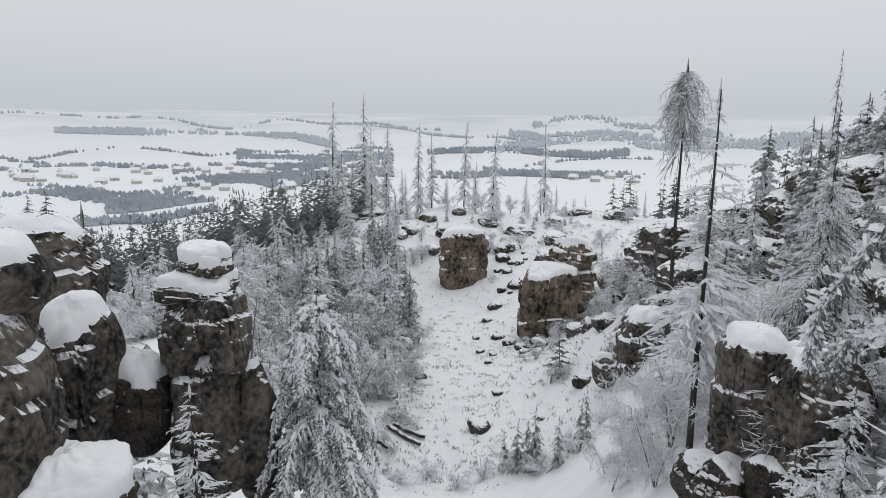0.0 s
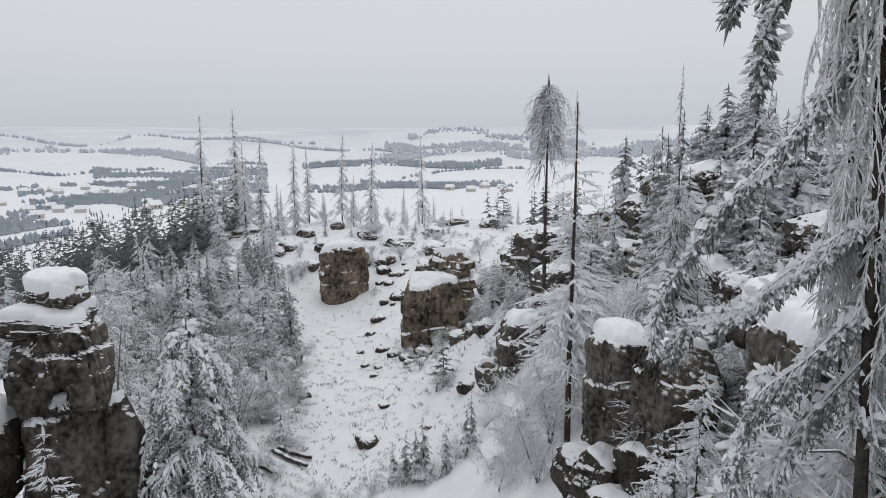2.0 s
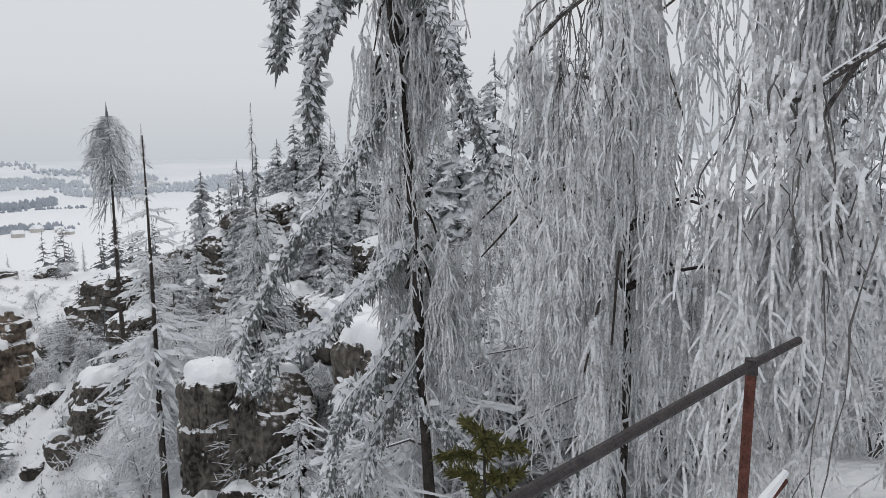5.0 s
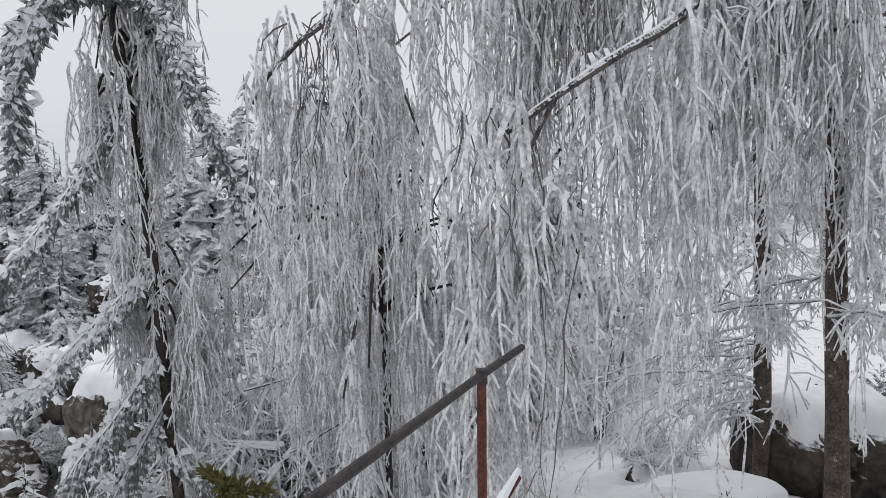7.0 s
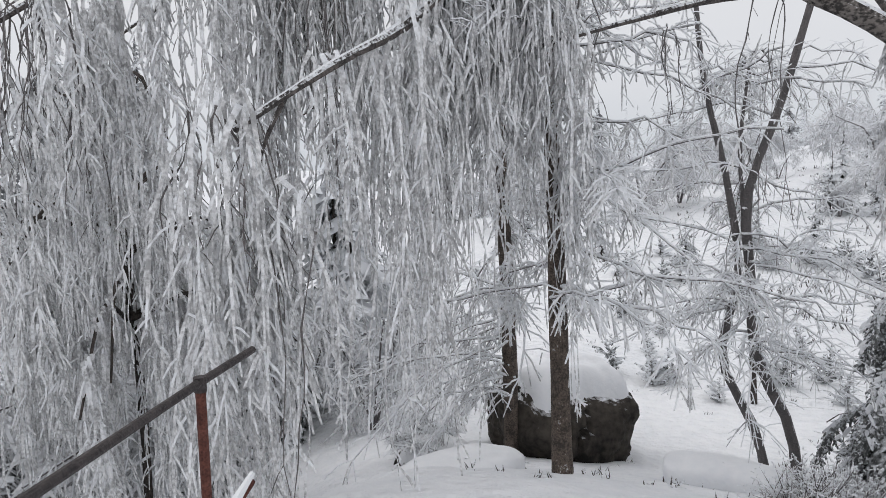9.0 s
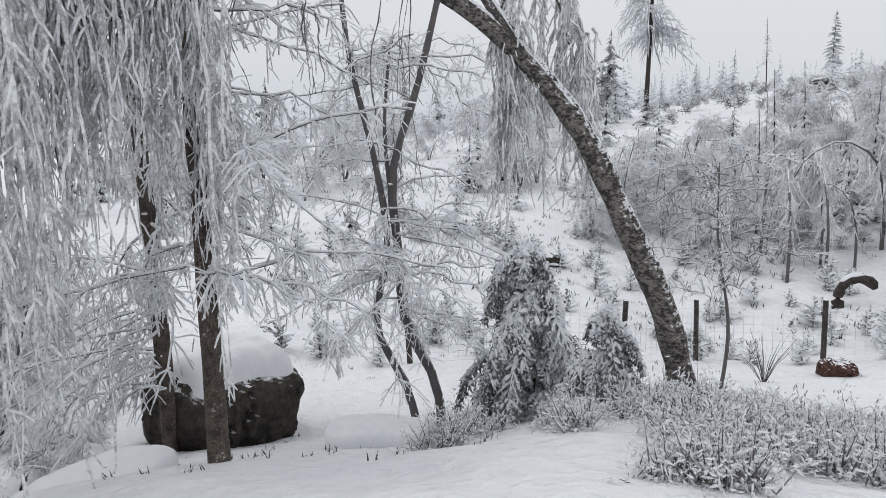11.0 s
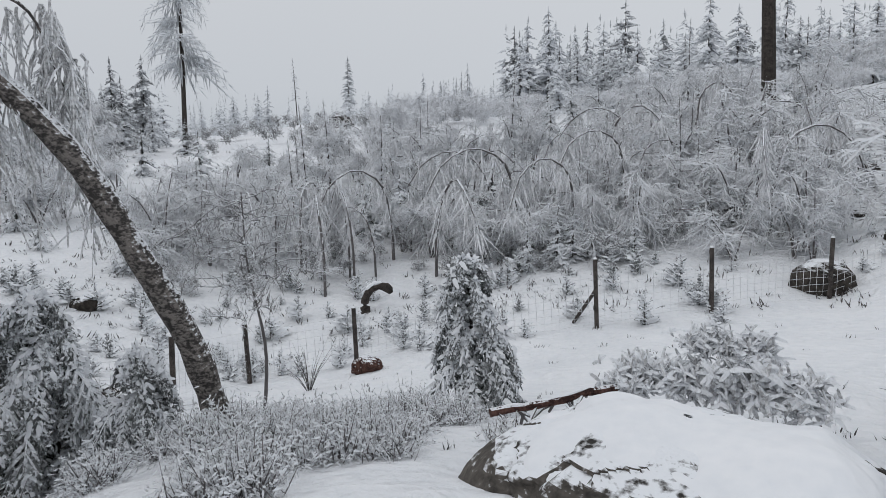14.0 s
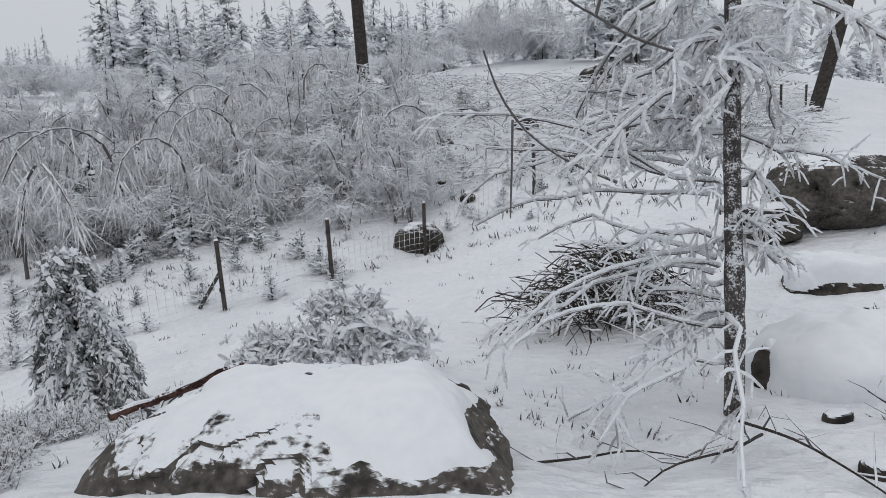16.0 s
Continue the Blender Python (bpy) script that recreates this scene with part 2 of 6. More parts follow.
class Geo:
    """Vertices and triangles gathered into one mesh."""

    def __init__(self):
        self.v, self.f, self.n = [], [], 0

    def add(self, v, f):
        self.v.append(np.asarray(v, float).reshape(-1, 3))
        self.f.append(np.asarray(f, np.int64).reshape(-1, 3) + self.n)
        self.n += len(self.v[-1])
        return self

    def tube(self, path, radii, sides=5, cap=True):
        path = np.asarray(path, float)
        radii = np.broadcast_to(radii, len(path))
        d = np.gradient(path, axis=0)
        d /= np.linalg.norm(d, axis=1)[:, None] + 1e-9
        ref = np.array((0.0, 0.0, 1.0)) if abs(d[:, 2]).mean() < 0.8 else np.array((1.0, 0.0, 0.0))
        a = np.cross(d, ref)
        a /= np.linalg.norm(a, axis=1)[:, None] + 1e-9
        b = np.cross(d, a)
        t = np.arange(sides) / sides * 2 * np.pi
        ring = path[:, None] + radii[:, None, None] * (a[:, None] * np.cos(t)[None, :, None] + b[:, None] * np.sin(t)[None, :, None])
        i, j = np.meshgrid(np.arange(len(path) - 1), np.arange(sides), indexing="ij")
        p, q = i * sides + j, i * sides + (j + 1) % sides
        f = np.concatenate([np.stack([p, q, q + sides], -1).reshape(-1, 3), np.stack([p, q + sides, p + sides], -1).reshape(-1, 3)])
        v = ring.reshape(-1, 3)
        if cap:
            m = len(v)
            v = np.concatenate([v, path[:1], path[-1:]])
            k = np.arange(sides)
            f = np.concatenate([f, np.stack([k, np.full(sides, m), (k + 1) % sides], -1), np.stack([m - sides + k, m - sides + (k + 1) % sides, np.full(sides, m + 1)], -1)])
        return self.add(v, f)

    def spindles(self, p, q, w, belly=0.35):
        """Many slim three-sided spikes from p to q, w thick at the belly."""
        p, q = np.asarray(p, float).reshape(-1, 3), np.asarray(q, float).reshape(-1, 3)
        w = np.broadcast_to(w, len(p))
        d = q - p
        d /= np.linalg.norm(d, axis=1)[:, None] + 1e-9
        ref = np.where(abs(d[:, 2:]) < 0.8, np.array([[0.0, 0.0, 1.0]]), np.array([[1.0, 0.0, 0.0]]))
        a = np.cross(d, ref)
        a /= np.linalg.norm(a, axis=1)[:, None] + 1e-9
        b = np.cross(d, a)
        m = p + (q - p) * belly
        v = np.stack([p, *[m + w[:, None] * (a * np.cos(t) + b * np.sin(t)) for t in (0.5, 2.6, 4.7)], q], 1)
        f = np.array([(0, 2, 1), (0, 3, 2), (0, 1, 3), (4, 1, 2), (4, 2, 3), (4, 3, 1)])
        return self.add(v, (np.arange(len(p)) * 5)[:, None, None] + f)

    def twigs(self, p, q, w, belly=0.5, sag=0.07):
        """Many short blunt twigs from p to q, slightly sagging, w thick."""
        p, q = np.asarray(p, float).reshape(-1, 3), np.asarray(q, float).reshape(-1, 3)
        w = np.broadcast_to(w, len(p))[:, None]
        long = np.linalg.norm(q - p, axis=1)[:, None] + 1e-9
        d = (q - p) / long
        ref = np.where(abs(d[:, 2:]) < 0.8, np.array([[0.0, 0.0, 1.0]]), np.array([[1.0, 0.0, 0.0]]))
        a = np.cross(d, ref)
        a /= np.linalg.norm(a, axis=1)[:, None] + 1e-9
        b = np.cross(d, a)
        m = p + (q - p) * belly + np.array((0, 0, sag)) * long
        ring = [c + w * k * (a * math.cos(t) + b * math.sin(t)) for c, k in ((p, 0.75), (m, 1.0), (q, 0.7)) for t in (0.5, 2.6, 4.7)]
        v = np.stack([*ring, q + d * w * 0.9], 1)
        f = [(i * 3 + j, i * 3 + (j + 1) % 3, i * 3 + 3 + (j + 1) % 3) for i in (0, 1) for j in range(3)] + [(i * 3 + j, i * 3 + 3 + (j + 1) % 3, i * 3 + 3 + j) for i in (0, 1) for j in range(3)] + [(6 + j, 6 + (j + 1) % 3, 9) for j in range(3)]
        return self.add(v, (np.arange(len(p)) * 10)[:, None, None] + np.array(f))

    def slivers(self, p, q, w, belly=0.0):
        """The lighter kind for distant plants: three-sided spikes, open at the foot."""
        p, q = np.asarray(p, float).reshape(-1, 3), np.asarray(q, float).reshape(-1, 3)
        w = np.broadcast_to(w, len(p))
        d = unit(q - p)
        a = unit(np.cross(d, np.where(abs(d[:, 2:]) < 0.8, np.array([[0.0, 0.0, 1.0]]), np.array([[1.0, 0.0, 0.0]]))))
        b = np.cross(d, a)
        m = p + (q - p) * 0.12
        v = np.stack([*[m + w[:, None] * (a * np.cos(t) + b * np.sin(t)) for t in (0.5, 2.6, 4.7)], q], 1)
        return self.add(v, (np.arange(len(p)) * 4)[:, None, None] + np.array([(3, 0, 1), (3, 1, 2), (3, 2, 0)]))

    def mesh(self, name, smooth=False):
        v, f = np.concatenate(self.v), np.concatenate(self.f)
        me = bpy.data.meshes.new(name)
        me.vertices.add(len(v))
        me.vertices.foreach_set("co", v.astype(np.float32).ravel())
        me.loops.add(f.size)
        me.loops.foreach_set("vertex_index", f.astype(np.int32).ravel())
        me.polygons.add(len(f))
        me.polygons.foreach_set("loop_start", np.arange(0, f.size, 3, dtype=np.int32))
        me.polygons.foreach_set("use_smooth", np.full(len(f), smooth))
        me.update(calc_edges=True)
        return me


def thing(name, place, label, category, group="", kind=""):
    ob = new(name)
    ob.matrix_basis = place if isinstance(place, Matrix) else Matrix.Translation(place)
    ob.empty_display_size = 0.2
    return tagged(ob, label, category, group, kind)


def part(name, geo, mat, parent=None, label="", smooth=False):
    me = geo if isinstance(geo, bpy.types.Mesh) else geo.mesh(name, smooth)
    if not me.materials:
        me.materials.append(mat)
    ob = new(name, me)
    ob.parent = parent
    return tagged(ob, label)


def grid_faces(rows, cols, wrap=False):
    i, j = np.meshgrid(np.arange(rows - 1), np.arange(cols if wrap else cols - 1), indexing="ij")
    p, q = i * cols + j, i * cols + (j + 1) % cols
    return np.concatenate([np.stack([p, p + cols, q + cols], -1).reshape(-1, 3), np.stack([p, q + cols, q], -1).reshape(-1, 3)])


# ---- the lie of the land ----
GORGE = [  # the drop north of the viewpoint, the ravine floor, its banks and the far ledge: east, north, height
    (0, 2.2, -0.6), (-2, 5, -5), (2, 7, -9), (-3, 17, -10), (1, 28, -19), (-2, 40, -22), (0, 56, -21.8), (5, 85, -24), (1, 95, -22.5), (-15, 130, -16.5),
    (3, 130, -14.8), (30, 127, -15), (-9, 55, -19), (-22, 55, -17), (-50, 110, -26), (-8, 13, -9), (-20, 18, -13), (18, 58, -12.5), (25, 55, -7.5), (36, 50, -4),
    (9, 19, -10), (15, 37, -10), (12, 42, -17), (16, 66, -20), (7, 40, -20.7), (5.5, 6.5, -4.5), (11, 9, -4.5), (27, 24, -1.5), (-60, 20, -25), (-90, 140, -40),
    (40, 150, -22), (-20, 160, -24)]
TERRACE = [  # the terrace, the fenced clearing and the wooded rise south of it
    (0, 0, 0), (1.5, 0.4, 0), (-2, 0, 0), (3.6, 1.1, -0.1), (4.8, 0.3, -0.4), (7.4, -0.6, -1.5), (6.3, -2.7, -1.3), (10, -10, -2.4), (8.2, -11.3, -2.1), (3.4, -12.7, -1.4),
    (-0.6, -15.3, -1), (3.4, -3.3, -0.1), (5, -5.4, -0.9), (0.9, -9.2, -0.75), (-1.1, -3.6, -0.15), (-3, -4.3, -0.2), (-2.6, -8.9, -0.5), (15, -14, -1), (9, -17.5, -0.8), (1, -25, 2.4),
    (34, -29, 3), (47, -65, 7.4), (54, -52, 6.1), (29, -63, 7.1), (10, -64, 7.1), (-12, -48, 7.0), (-7, -39, 5.8), (-6, -28, 3.2), (-17, -38, 5.6), (-16, -25, 2.2), (-6, -8, 0.3), (58, -17, 1.9), (60, -4, 0), (14, -4, -1.3)]
MARKS = np.array(GORGE + TERRACE + [(-14, -6, 0), (150, 10, -6), (60, 60, -3), (-40, -60, 6), (20, -160, 8), (120, -100, 7)], float)


def land_space(x, y):
    r = np.hypot(x, y) + 1e-9
    return np.stack([1.5 * x / (r + 2), 1.5 * y / (r + 2), np.log(r + 2)], -1)


MARK_SPACE = land_space(MARKS[:, 0], MARKS[:, 1])
WEIGHTS = np.linalg.solve(np.linalg.norm(MARK_SPACE[:, None] - MARK_SPACE[None], axis=-1) + 1e-6 * np.eye(len(MARKS)), MARKS[:, 2] + 5)


def land(x, y):
    """Height of the ground."""
    x, y = np.asarray(x, float), np.asarray(y, float)
    r = np.hypot(x, y)
    s = land_space(x, y)
    near = np.linalg.norm(s[..., None, :] - MARK_SPACE, axis=-1) @ WEIGHTS - 5
    plain = -80 + 140 * step(1800, 4700, r) + 14 * (fbm(np.stack([x / 700, y / 700, 0 * x], -1), 5, 3) - 0.5) * step(400, 1500, r)
    plain = plain + 34 * (fbm(np.stack([x / 1300, y / 600, 0 * x], -1), 9, 2) - 0.5) * step(2200, 3500, r)
    north = step(-0.25, 0.25, y / (r + 1e-9))
    far = 9 * (1 - north) + plain * north
    z = near + (far - near) * step(165, 380, r)
    p = np.stack([x, y, 0 * x], -1)
    rough = (0.16 * (fbm(p * 0.9, 21, 3) - 0.5) + 0.05 * (fbm(p * 3.5, 23, 3) - 0.5)) * step(0.5, 4, r) + 1.2 * (fbm(p * 0.14, 31, 4) - 0.5) * step(9, 40, r)
    return z + rough * (1 - step(300, 600, r))


def ground_at(x, y, sink=0.0):
    return float(land(np.array([x]), np.array([y]))[0]) - sink


radii = np.concatenate([[0.0], np.geomspace(0.35, 4900, 230)])
turns = np.radians(np.arange(0, 360, 0.75))
gx, gy = radii[:, None] * np.sin(turns), radii[:, None] * np.cos(turns)
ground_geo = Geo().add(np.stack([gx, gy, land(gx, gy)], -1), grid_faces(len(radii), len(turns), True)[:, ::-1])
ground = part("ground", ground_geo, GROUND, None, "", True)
tagged(ground, "snow-covered ground falling to wide white fields", "ground", kind="structure")


# ---- rocks ----
def rock_geo(size, seed, block=3.0, layers=0.10, rough=0.16, res=48, dents=(), layer_size=0.6, joints=9, cuts=7):
    """A weathered block of bedded sandstone about its own centre: half sizes, how square, how deep the bedding is cut."""
    th = np.linspace(0.02, np.pi - 0.02, res)
    ph = np.arange(int(res * 1.6)) / int(res * 1.6) * 2 * np.pi
    d = np.stack([np.sin(th)[:, None] * np.cos(ph), np.sin(th)[:, None] * np.sin(ph), np.cos(th)[:, None] + 0 * ph], -1)
    r = (abs(d) ** block).sum(-1) ** (-1 / block)
    g = np.random.default_rng(seed + 500)
    for way, off in zip(unit(g.normal(0, 1, (cuts, 3)) * (1, 1, 0.7)), g.uniform(0.84, 1.1, cuts)):
        lean = d @ way
        r = np.where(lean > 0.05, np.minimum(r, off / np.maximum(lean, 0.05)), r)
    p = d * r[..., None] * np.array(size)
    s = max(size)
    bulk = fbm(p / s * 0.9 + seed * 1.7, seed + 41, 2) - 0.5
    n = fbm(p / s * 1.6 + seed * 3.1, seed, 5) - 0.5
    lay = p[..., 2] / layer_size + 1.5 * fbm(p / s * (1.3, 1.3, 0.8), seed + 3, 3)
    cut = np.abs((lay + seed * 0.37) % 1 - 0.5) * 2
    deep = lattice(np.stack([np.floor(lay + seed * 0.37 + 0.5), 0 * lay, 0 * lay], -1), seed + 71) ** 2 * 1.8
    bed = lattice(np.stack([np.floor(lay + seed * 0.37), 0 * lay, 0 * lay], -1), seed + 7) - 0.5
    side = np.sqrt(np.clip(1 - (d[..., 2]) ** 4, 0, 1))
    wide = np.linalg.norm(p[..., :2], axis=-1)
    turn = np.arctan2(p[..., 1], p[..., 0])
    course = np.floor(lay + seed * 0.37)
    joint = turn * joints / (2 * np.pi) + 0.37 * course + 0.25 * n * 4
    cell = lattice(np.stack([np.floor(joint), course, 0 * lay], -1), seed + 13) - 0.5
    gap = np.abs(joint % 1 - 0.5) * 2
    chisel = np.abs(fbm(p / s * 4.5 + seed, seed + 17, 3) - 0.5)
    k = 1 + 0.45 * bulk * min(1.0, rough * 7) + rough * 2.2 * n + layers * side * (bed * 1.6 + cell * 0.9 - 0.8 * deep * step(0.76, 0.92, cut) - 0.5 * deep * (gap > 0.93)) - rough * 0.5 * chisel
    # cracks that run down the face
    crack = np.abs(fbm(np.stack([p[..., 0], p[..., 1], p[..., 2] * 0.25], -1) / s * 2.2 + seed, seed + 11, 3) - 0.5)
    k = k - 0.10 * side * step(0.035, 0.0, crack)
    q = np.stack([p[..., 0] * k, p[..., 1] * k, p[..., 2] * (1 + rough * n)], -1)
    for (cx, cy, cz), width, depth in dents:
        c = np.array((cx, cy, cz))
        w = np.exp(-np.sum(((q - c) / np.array(width)) ** 2, -1) ** 2)
        q = q - w[..., None] * depth * np.array((cx, cy, 0)) / (np.hypot(cx, cy) + 1e-9)
    return q, grid_faces(*q.shape[:2], True)


def rock(name, place, size, seed, mat, label, category="rock", snow=0.2, group="", turn=0.0, cover=0.55, **how):
    q, f = rock_geo(size, seed, **how)
    top = thing(name, Matrix.Translation(place) @ Matrix.Rotation(radians(turn), 4, "Z"), label, category, group)
    part("stone", Geo().add(q, f), mat, top)
    if snow:
        soft = rock_geo(size, seed, **{k: v for k, v in how.items() if k != "dents"})[0]
        bare = soft.reshape(-1, 3).copy()
        for _ in range(3):
            soft = (soft + np.roll(soft, 1, 1) + np.roll(soft, -1, 1)) / 3
            soft[1:-1] = (soft[:-2] + soft[1:-1] + soft[2:]) / 3
        v = soft.reshape(-1, 3)
        a, b, c = v[f[:, 0]], v[f[:, 1]], v[f[:, 2]]
        fn = np.cross(b - a, c - a)
        vn = np.zeros_like(v)
        for k in range(3):
            np.add.at(vn, f[:, k], fn)
        vn /= np.linalg.norm(vn, axis=1)[:, None] + 1e-9
        up = vn[:, 2] + 0.5 * (fbm(v * 1.3, seed + 20, 3) - 0.5)
        lies = step(cover - 0.15, cover + 0.35, up)
        hollow = np.linalg.norm(q.reshape(-1, 3) - bare, axis=1) > 0.06
        keep = (lies[f].mean(1) > 0.08) & ~hollow[f].any(1)
        if keep.any():
            puff = snow * (lies - 0.25) * (0.45 + 0.9 * fbm(v * 1.6, seed + 30, 2) + 0.7 * fbm(v * 5, seed + 33, 2))
            w = v + np.stack([vn[:, 0] * puff * 0.35, vn[:, 1] * puff * 0.35, puff], -1)
            used, back_to = np.unique(f[keep], return_inverse=True)
            tagged(part("snow_cap", Geo().add(w[used], back_to.reshape(-1, 3)), SNOW, top, "thick rounded snow", True), kind="stuff")
    return top

LEFT = "layered dark brown sandstone"
# towers and blocks left of the ravine
rock("rock_outcrop", (-9.75, 12.7, -5.8), (2.0, 1.9, 4.0), 3, SANDSTONE, f"{LEFT} bastion with snow on its ledges", snow=0.2, layer_size=0.9, res=84, layers=0.07, cover=0.72, cuts=5)
rock("boulder", (-9.2, 13.2, -1.6), (1.25, 1.2, 0.75), 8, SANDSTONE, "rounded dark boulder under a thick snow cushion", snow=0.28, block=2.4, layers=0, cover=0.65)
rock("rock_outcrop", (-12.6, 20.4, -4.4), (1.9, 1.5, 2.9), 5, SANDSTONE, f"{LEFT} block behind with snowy top", snow=0.2, res=64, layer_size=0.6, cover=0.72)
rock("rock_outcrop", (-8.9, 15.8, -4.9), (0.9, 1.0, 2.2), 6, SANDSTONE, f"{LEFT} fin with patches of snow", snow=0.22)
rock("boulder", (-7.9, 16.6, -5.9), (0.95, 0.9, 1.25), 13, DARK_STONE, "dark boulder draped in heavy snow", snow=0.35, block=2.5)
rock("boulder", (-7.5, 12.6, -6.2), (1.15, 1.0, 0.8), 14, DARK_STONE, "flat boulder under a deep rounded snow pillow", snow=0.4, block=2.6, cover=0.2)
rock("rock_tower", (-6.2, 17.2, -6.7), (0.98, 0.95, 2.0), 21, SANDSTONE, "square base of a freestanding sandstone tower", turn=25, snow=0.2, block=5, layers=0.07, rough=0.12, res=90, layer_size=0.5, cover=0.7, cuts=4)
rock("rock_tower", (-6.15, 17.1, -4.0), (0.98, 0.95, 1.25), 22, SANDSTONE, "sandstone tower block with a dark round hollow", snow=0.16, cover=0.68, block=4, layers=0.08, rough=0.11, res=110, cuts=3,
     dents=[((0.2, -0.9, -0.45), (0.25, 0.6, 0.22), 0.55)], layer_size=0.6)
rock("rock_tower", (-6.2, 17.1, -2.75), (0.95, 0.9, 0.34), 23, SANDSTONE, "overhanging flat ledge on the sandstone tower", snow=0.22, block=4, layers=0.1, res=56, layer_size=0.2)
rock("rock_tower", (-6.15, 17.1, -2.15), (0.66, 0.62, 0.36), 24, SANDSTONE, "narrow top block of the tower capped with deep snow", snow=0.3, block=2.4, res=56, layer_size=0.3, cover=0.5)
rock("rock_column", (-5.0, 17.5, -6.9), (0.55, 0.6, 2.0), 25, SANDSTONE, "slim sandstone column beside the tower", snow=0.2, block=4)
# the ravine's cliffs
rock("cliff", (3.9, 96.5, -19.3), (3.9, 3.4, 5.4), 31, WARM_STONE, "pale brown bedded sandstone cliff in the ravine", snow=0.4, block=5, layers=0.085, rough=0.14, res=110, layer_size=1.7)
rock("cliff", (12.5, 70.5, -18.6), (3.2, 3.0, 4.8), 32, WARM_STONE, "brown sandstone buttress rising from snowy scree", snow=0.4, block=5, layers=0.085, rough=0.14, res=110, layer_size=1.9)
rock("cliff", (14.6, 71.5, -15.2), (2.6, 2.4, 4.0), 33, WARM_STONE, "upper step of a brown sandstone buttress", snow=0.45, block=4, layers=0.11, res=90, layer_size=1.0)
rock("cliff", (14.8, 44.2, -14.4), (2.3, 2.2, 3.0), 34, SANDSTONE, "dark rock face half buried in snow", snow=0.35, block=3, res=56)
rock("cliff", (12.0, 44.5, -15.8), (0.8, 0.8, 1.2), 35, SANDSTONE, "small dark rock beside the cliff foot", snow=0.25)
for k, (az, d, top, w, tall) in enumerate(((19.5, 63, -7.0, 3.4, 4.2), (22.8, 60, -6.2, 3.6, 3.8), (25.8, 57, -4.8, 4.0, 3.8), (28.6, 56, -3.2, 3.6, 4.2), (31.5, 54, -1.6, 3.8, 4.2), (34.6, 52, -0.6, 4.0, 4.4), (26.5, 48, -6.0, 2.8, 3.0), (32.0, 44, -4.2, 3.2, 3.2), (22.0, 50, -8.2, 2.6, 2.6))):
    rock("cliff", (d * math.sin(radians(az)), d * math.cos(radians(az)), top - tall), (w, w * 0.8, tall), 40 + k, SANDSTONE, "dark broken sandstone cliff with snow on its shelves", snow=0.4,
         group="cliff row above the ravine", block=3.4, layers=0.13, rough=0.22, res=80, layer_size=1.0, cover=0.95)
for k, (x, y, w) in enumerate(((-13, 128, 2.6), (-9, 129, 2.2), (-17, 127, 2.4), (9, 118, 2.0), (14, 112, 2.4), (26, 122, 2.2), (7, 105, 1.8), (19, 105, 2.2), (-22, 126, 2.2), (-2, 121, 1.7), (1, 112, 1.5), (11, 104, 1.6), (16, 98, 1.7), (21, 116, 2.0), (-5, 114, 1.6), (4, 124, 1.5), (32, 118, 2.0), (17, 84, 1.5))):
    rock("ledge_rock", (x, y, ground_at(x, y) - 0.2), (w, w * 0.8, 1.5), 60 + k, SANDSTONE, "dark weathered ledge on the far rim", snow=0.3, cover=0.8, group="rocks on the far rim", turn=37 * k, res=44, layers=0.09, rough=0.26, layer_size=0.7)
for k, (az, d, w) in enumerate(((33.5, 31, 1.9), (36.5, 28, 1.8), (39.5, 25, 1.7), (35.0, 38, 2.2), (38.0, 35, 2.0), (42.0, 30, 2.0), (45.0, 24, 1.6))):
    x, y = d * math.sin(radians(az)), d * math.cos(radians(az))
    rock("cliff", (x, y, ground_at(x, y) + 0.2 * w), (w, w * 0.8, w), 800 + k, SANDSTONE, "dark rock shelf on the steep slope under snow", snow=0.35, group="rock shelves on the steep slope", block=3.2, layers=0.1, rough=0.24, res=56, layer_size=0.7, cover=0.85, turn=61 * k)
# the near block right of the ravine, and its foot
rock("rock_outcrop", (9.3, 18.5, -6.6), (1.0, 1.1, 2.2), 71, SANDSTONE, "grey brown sandstone block with a snow cap", snow=0.3, block=4, layers=0.06, rough=0.14, res=96, cover=0.7, layer_size=0.7)
rock("rock_outcrop", (10.15, 16.8, -6.5), (1.1, 1.1, 2.15), 72, SANDSTONE, "rounded sandstone block streaked pale and dark", snow=0.28, block=3.6, layers=0.06, rough=0.14, res=96, cover=0.7, layer_size=0.8)
for k, (x, y, z, w, tall) in enumerate(((8.5, 17.7, -9.4, 1.1, 1.5), (9.9, 15.6, -8.7, 1.1, 1.3), (9.1, 16.6, -8.2, 0.7, 0.8), (8.3, 16.6, -9.6, 0.9, 1.0), (10.4, 15.0, -7.9, 0.8, 0.9), (8.0, 18.3, -9.0, 0.8, 0.9), (9.5, 16.2, -9.4, 0.9, 1.1))):
    rock("rock_outcrop", (x, y, z), (w, w * 0.9, tall), 730 + k, DARK_STONE, "dark broken stepped rock flecked with snow", snow=0.14, rough=0.26, group="broken rocks at the block's foot", turn=53 * k, res=56, layers=0.1, layer_size=0.5, cover=0.82, cuts=16)
rock("rock_outcrop", (11.3, 13.0, -5.0), (1.3, 1.2, 2.4), 75, SANDSTONE, "tall sandstone block behind icy twigs", snow=0.3, block=4, res=60)
rock("rock_outcrop", (12.8, 15.4, -3.6), (1.6, 1.2, 1.0), 76, DARK_STONE, "dark overhanging rock with snow on top", snow=0.35)
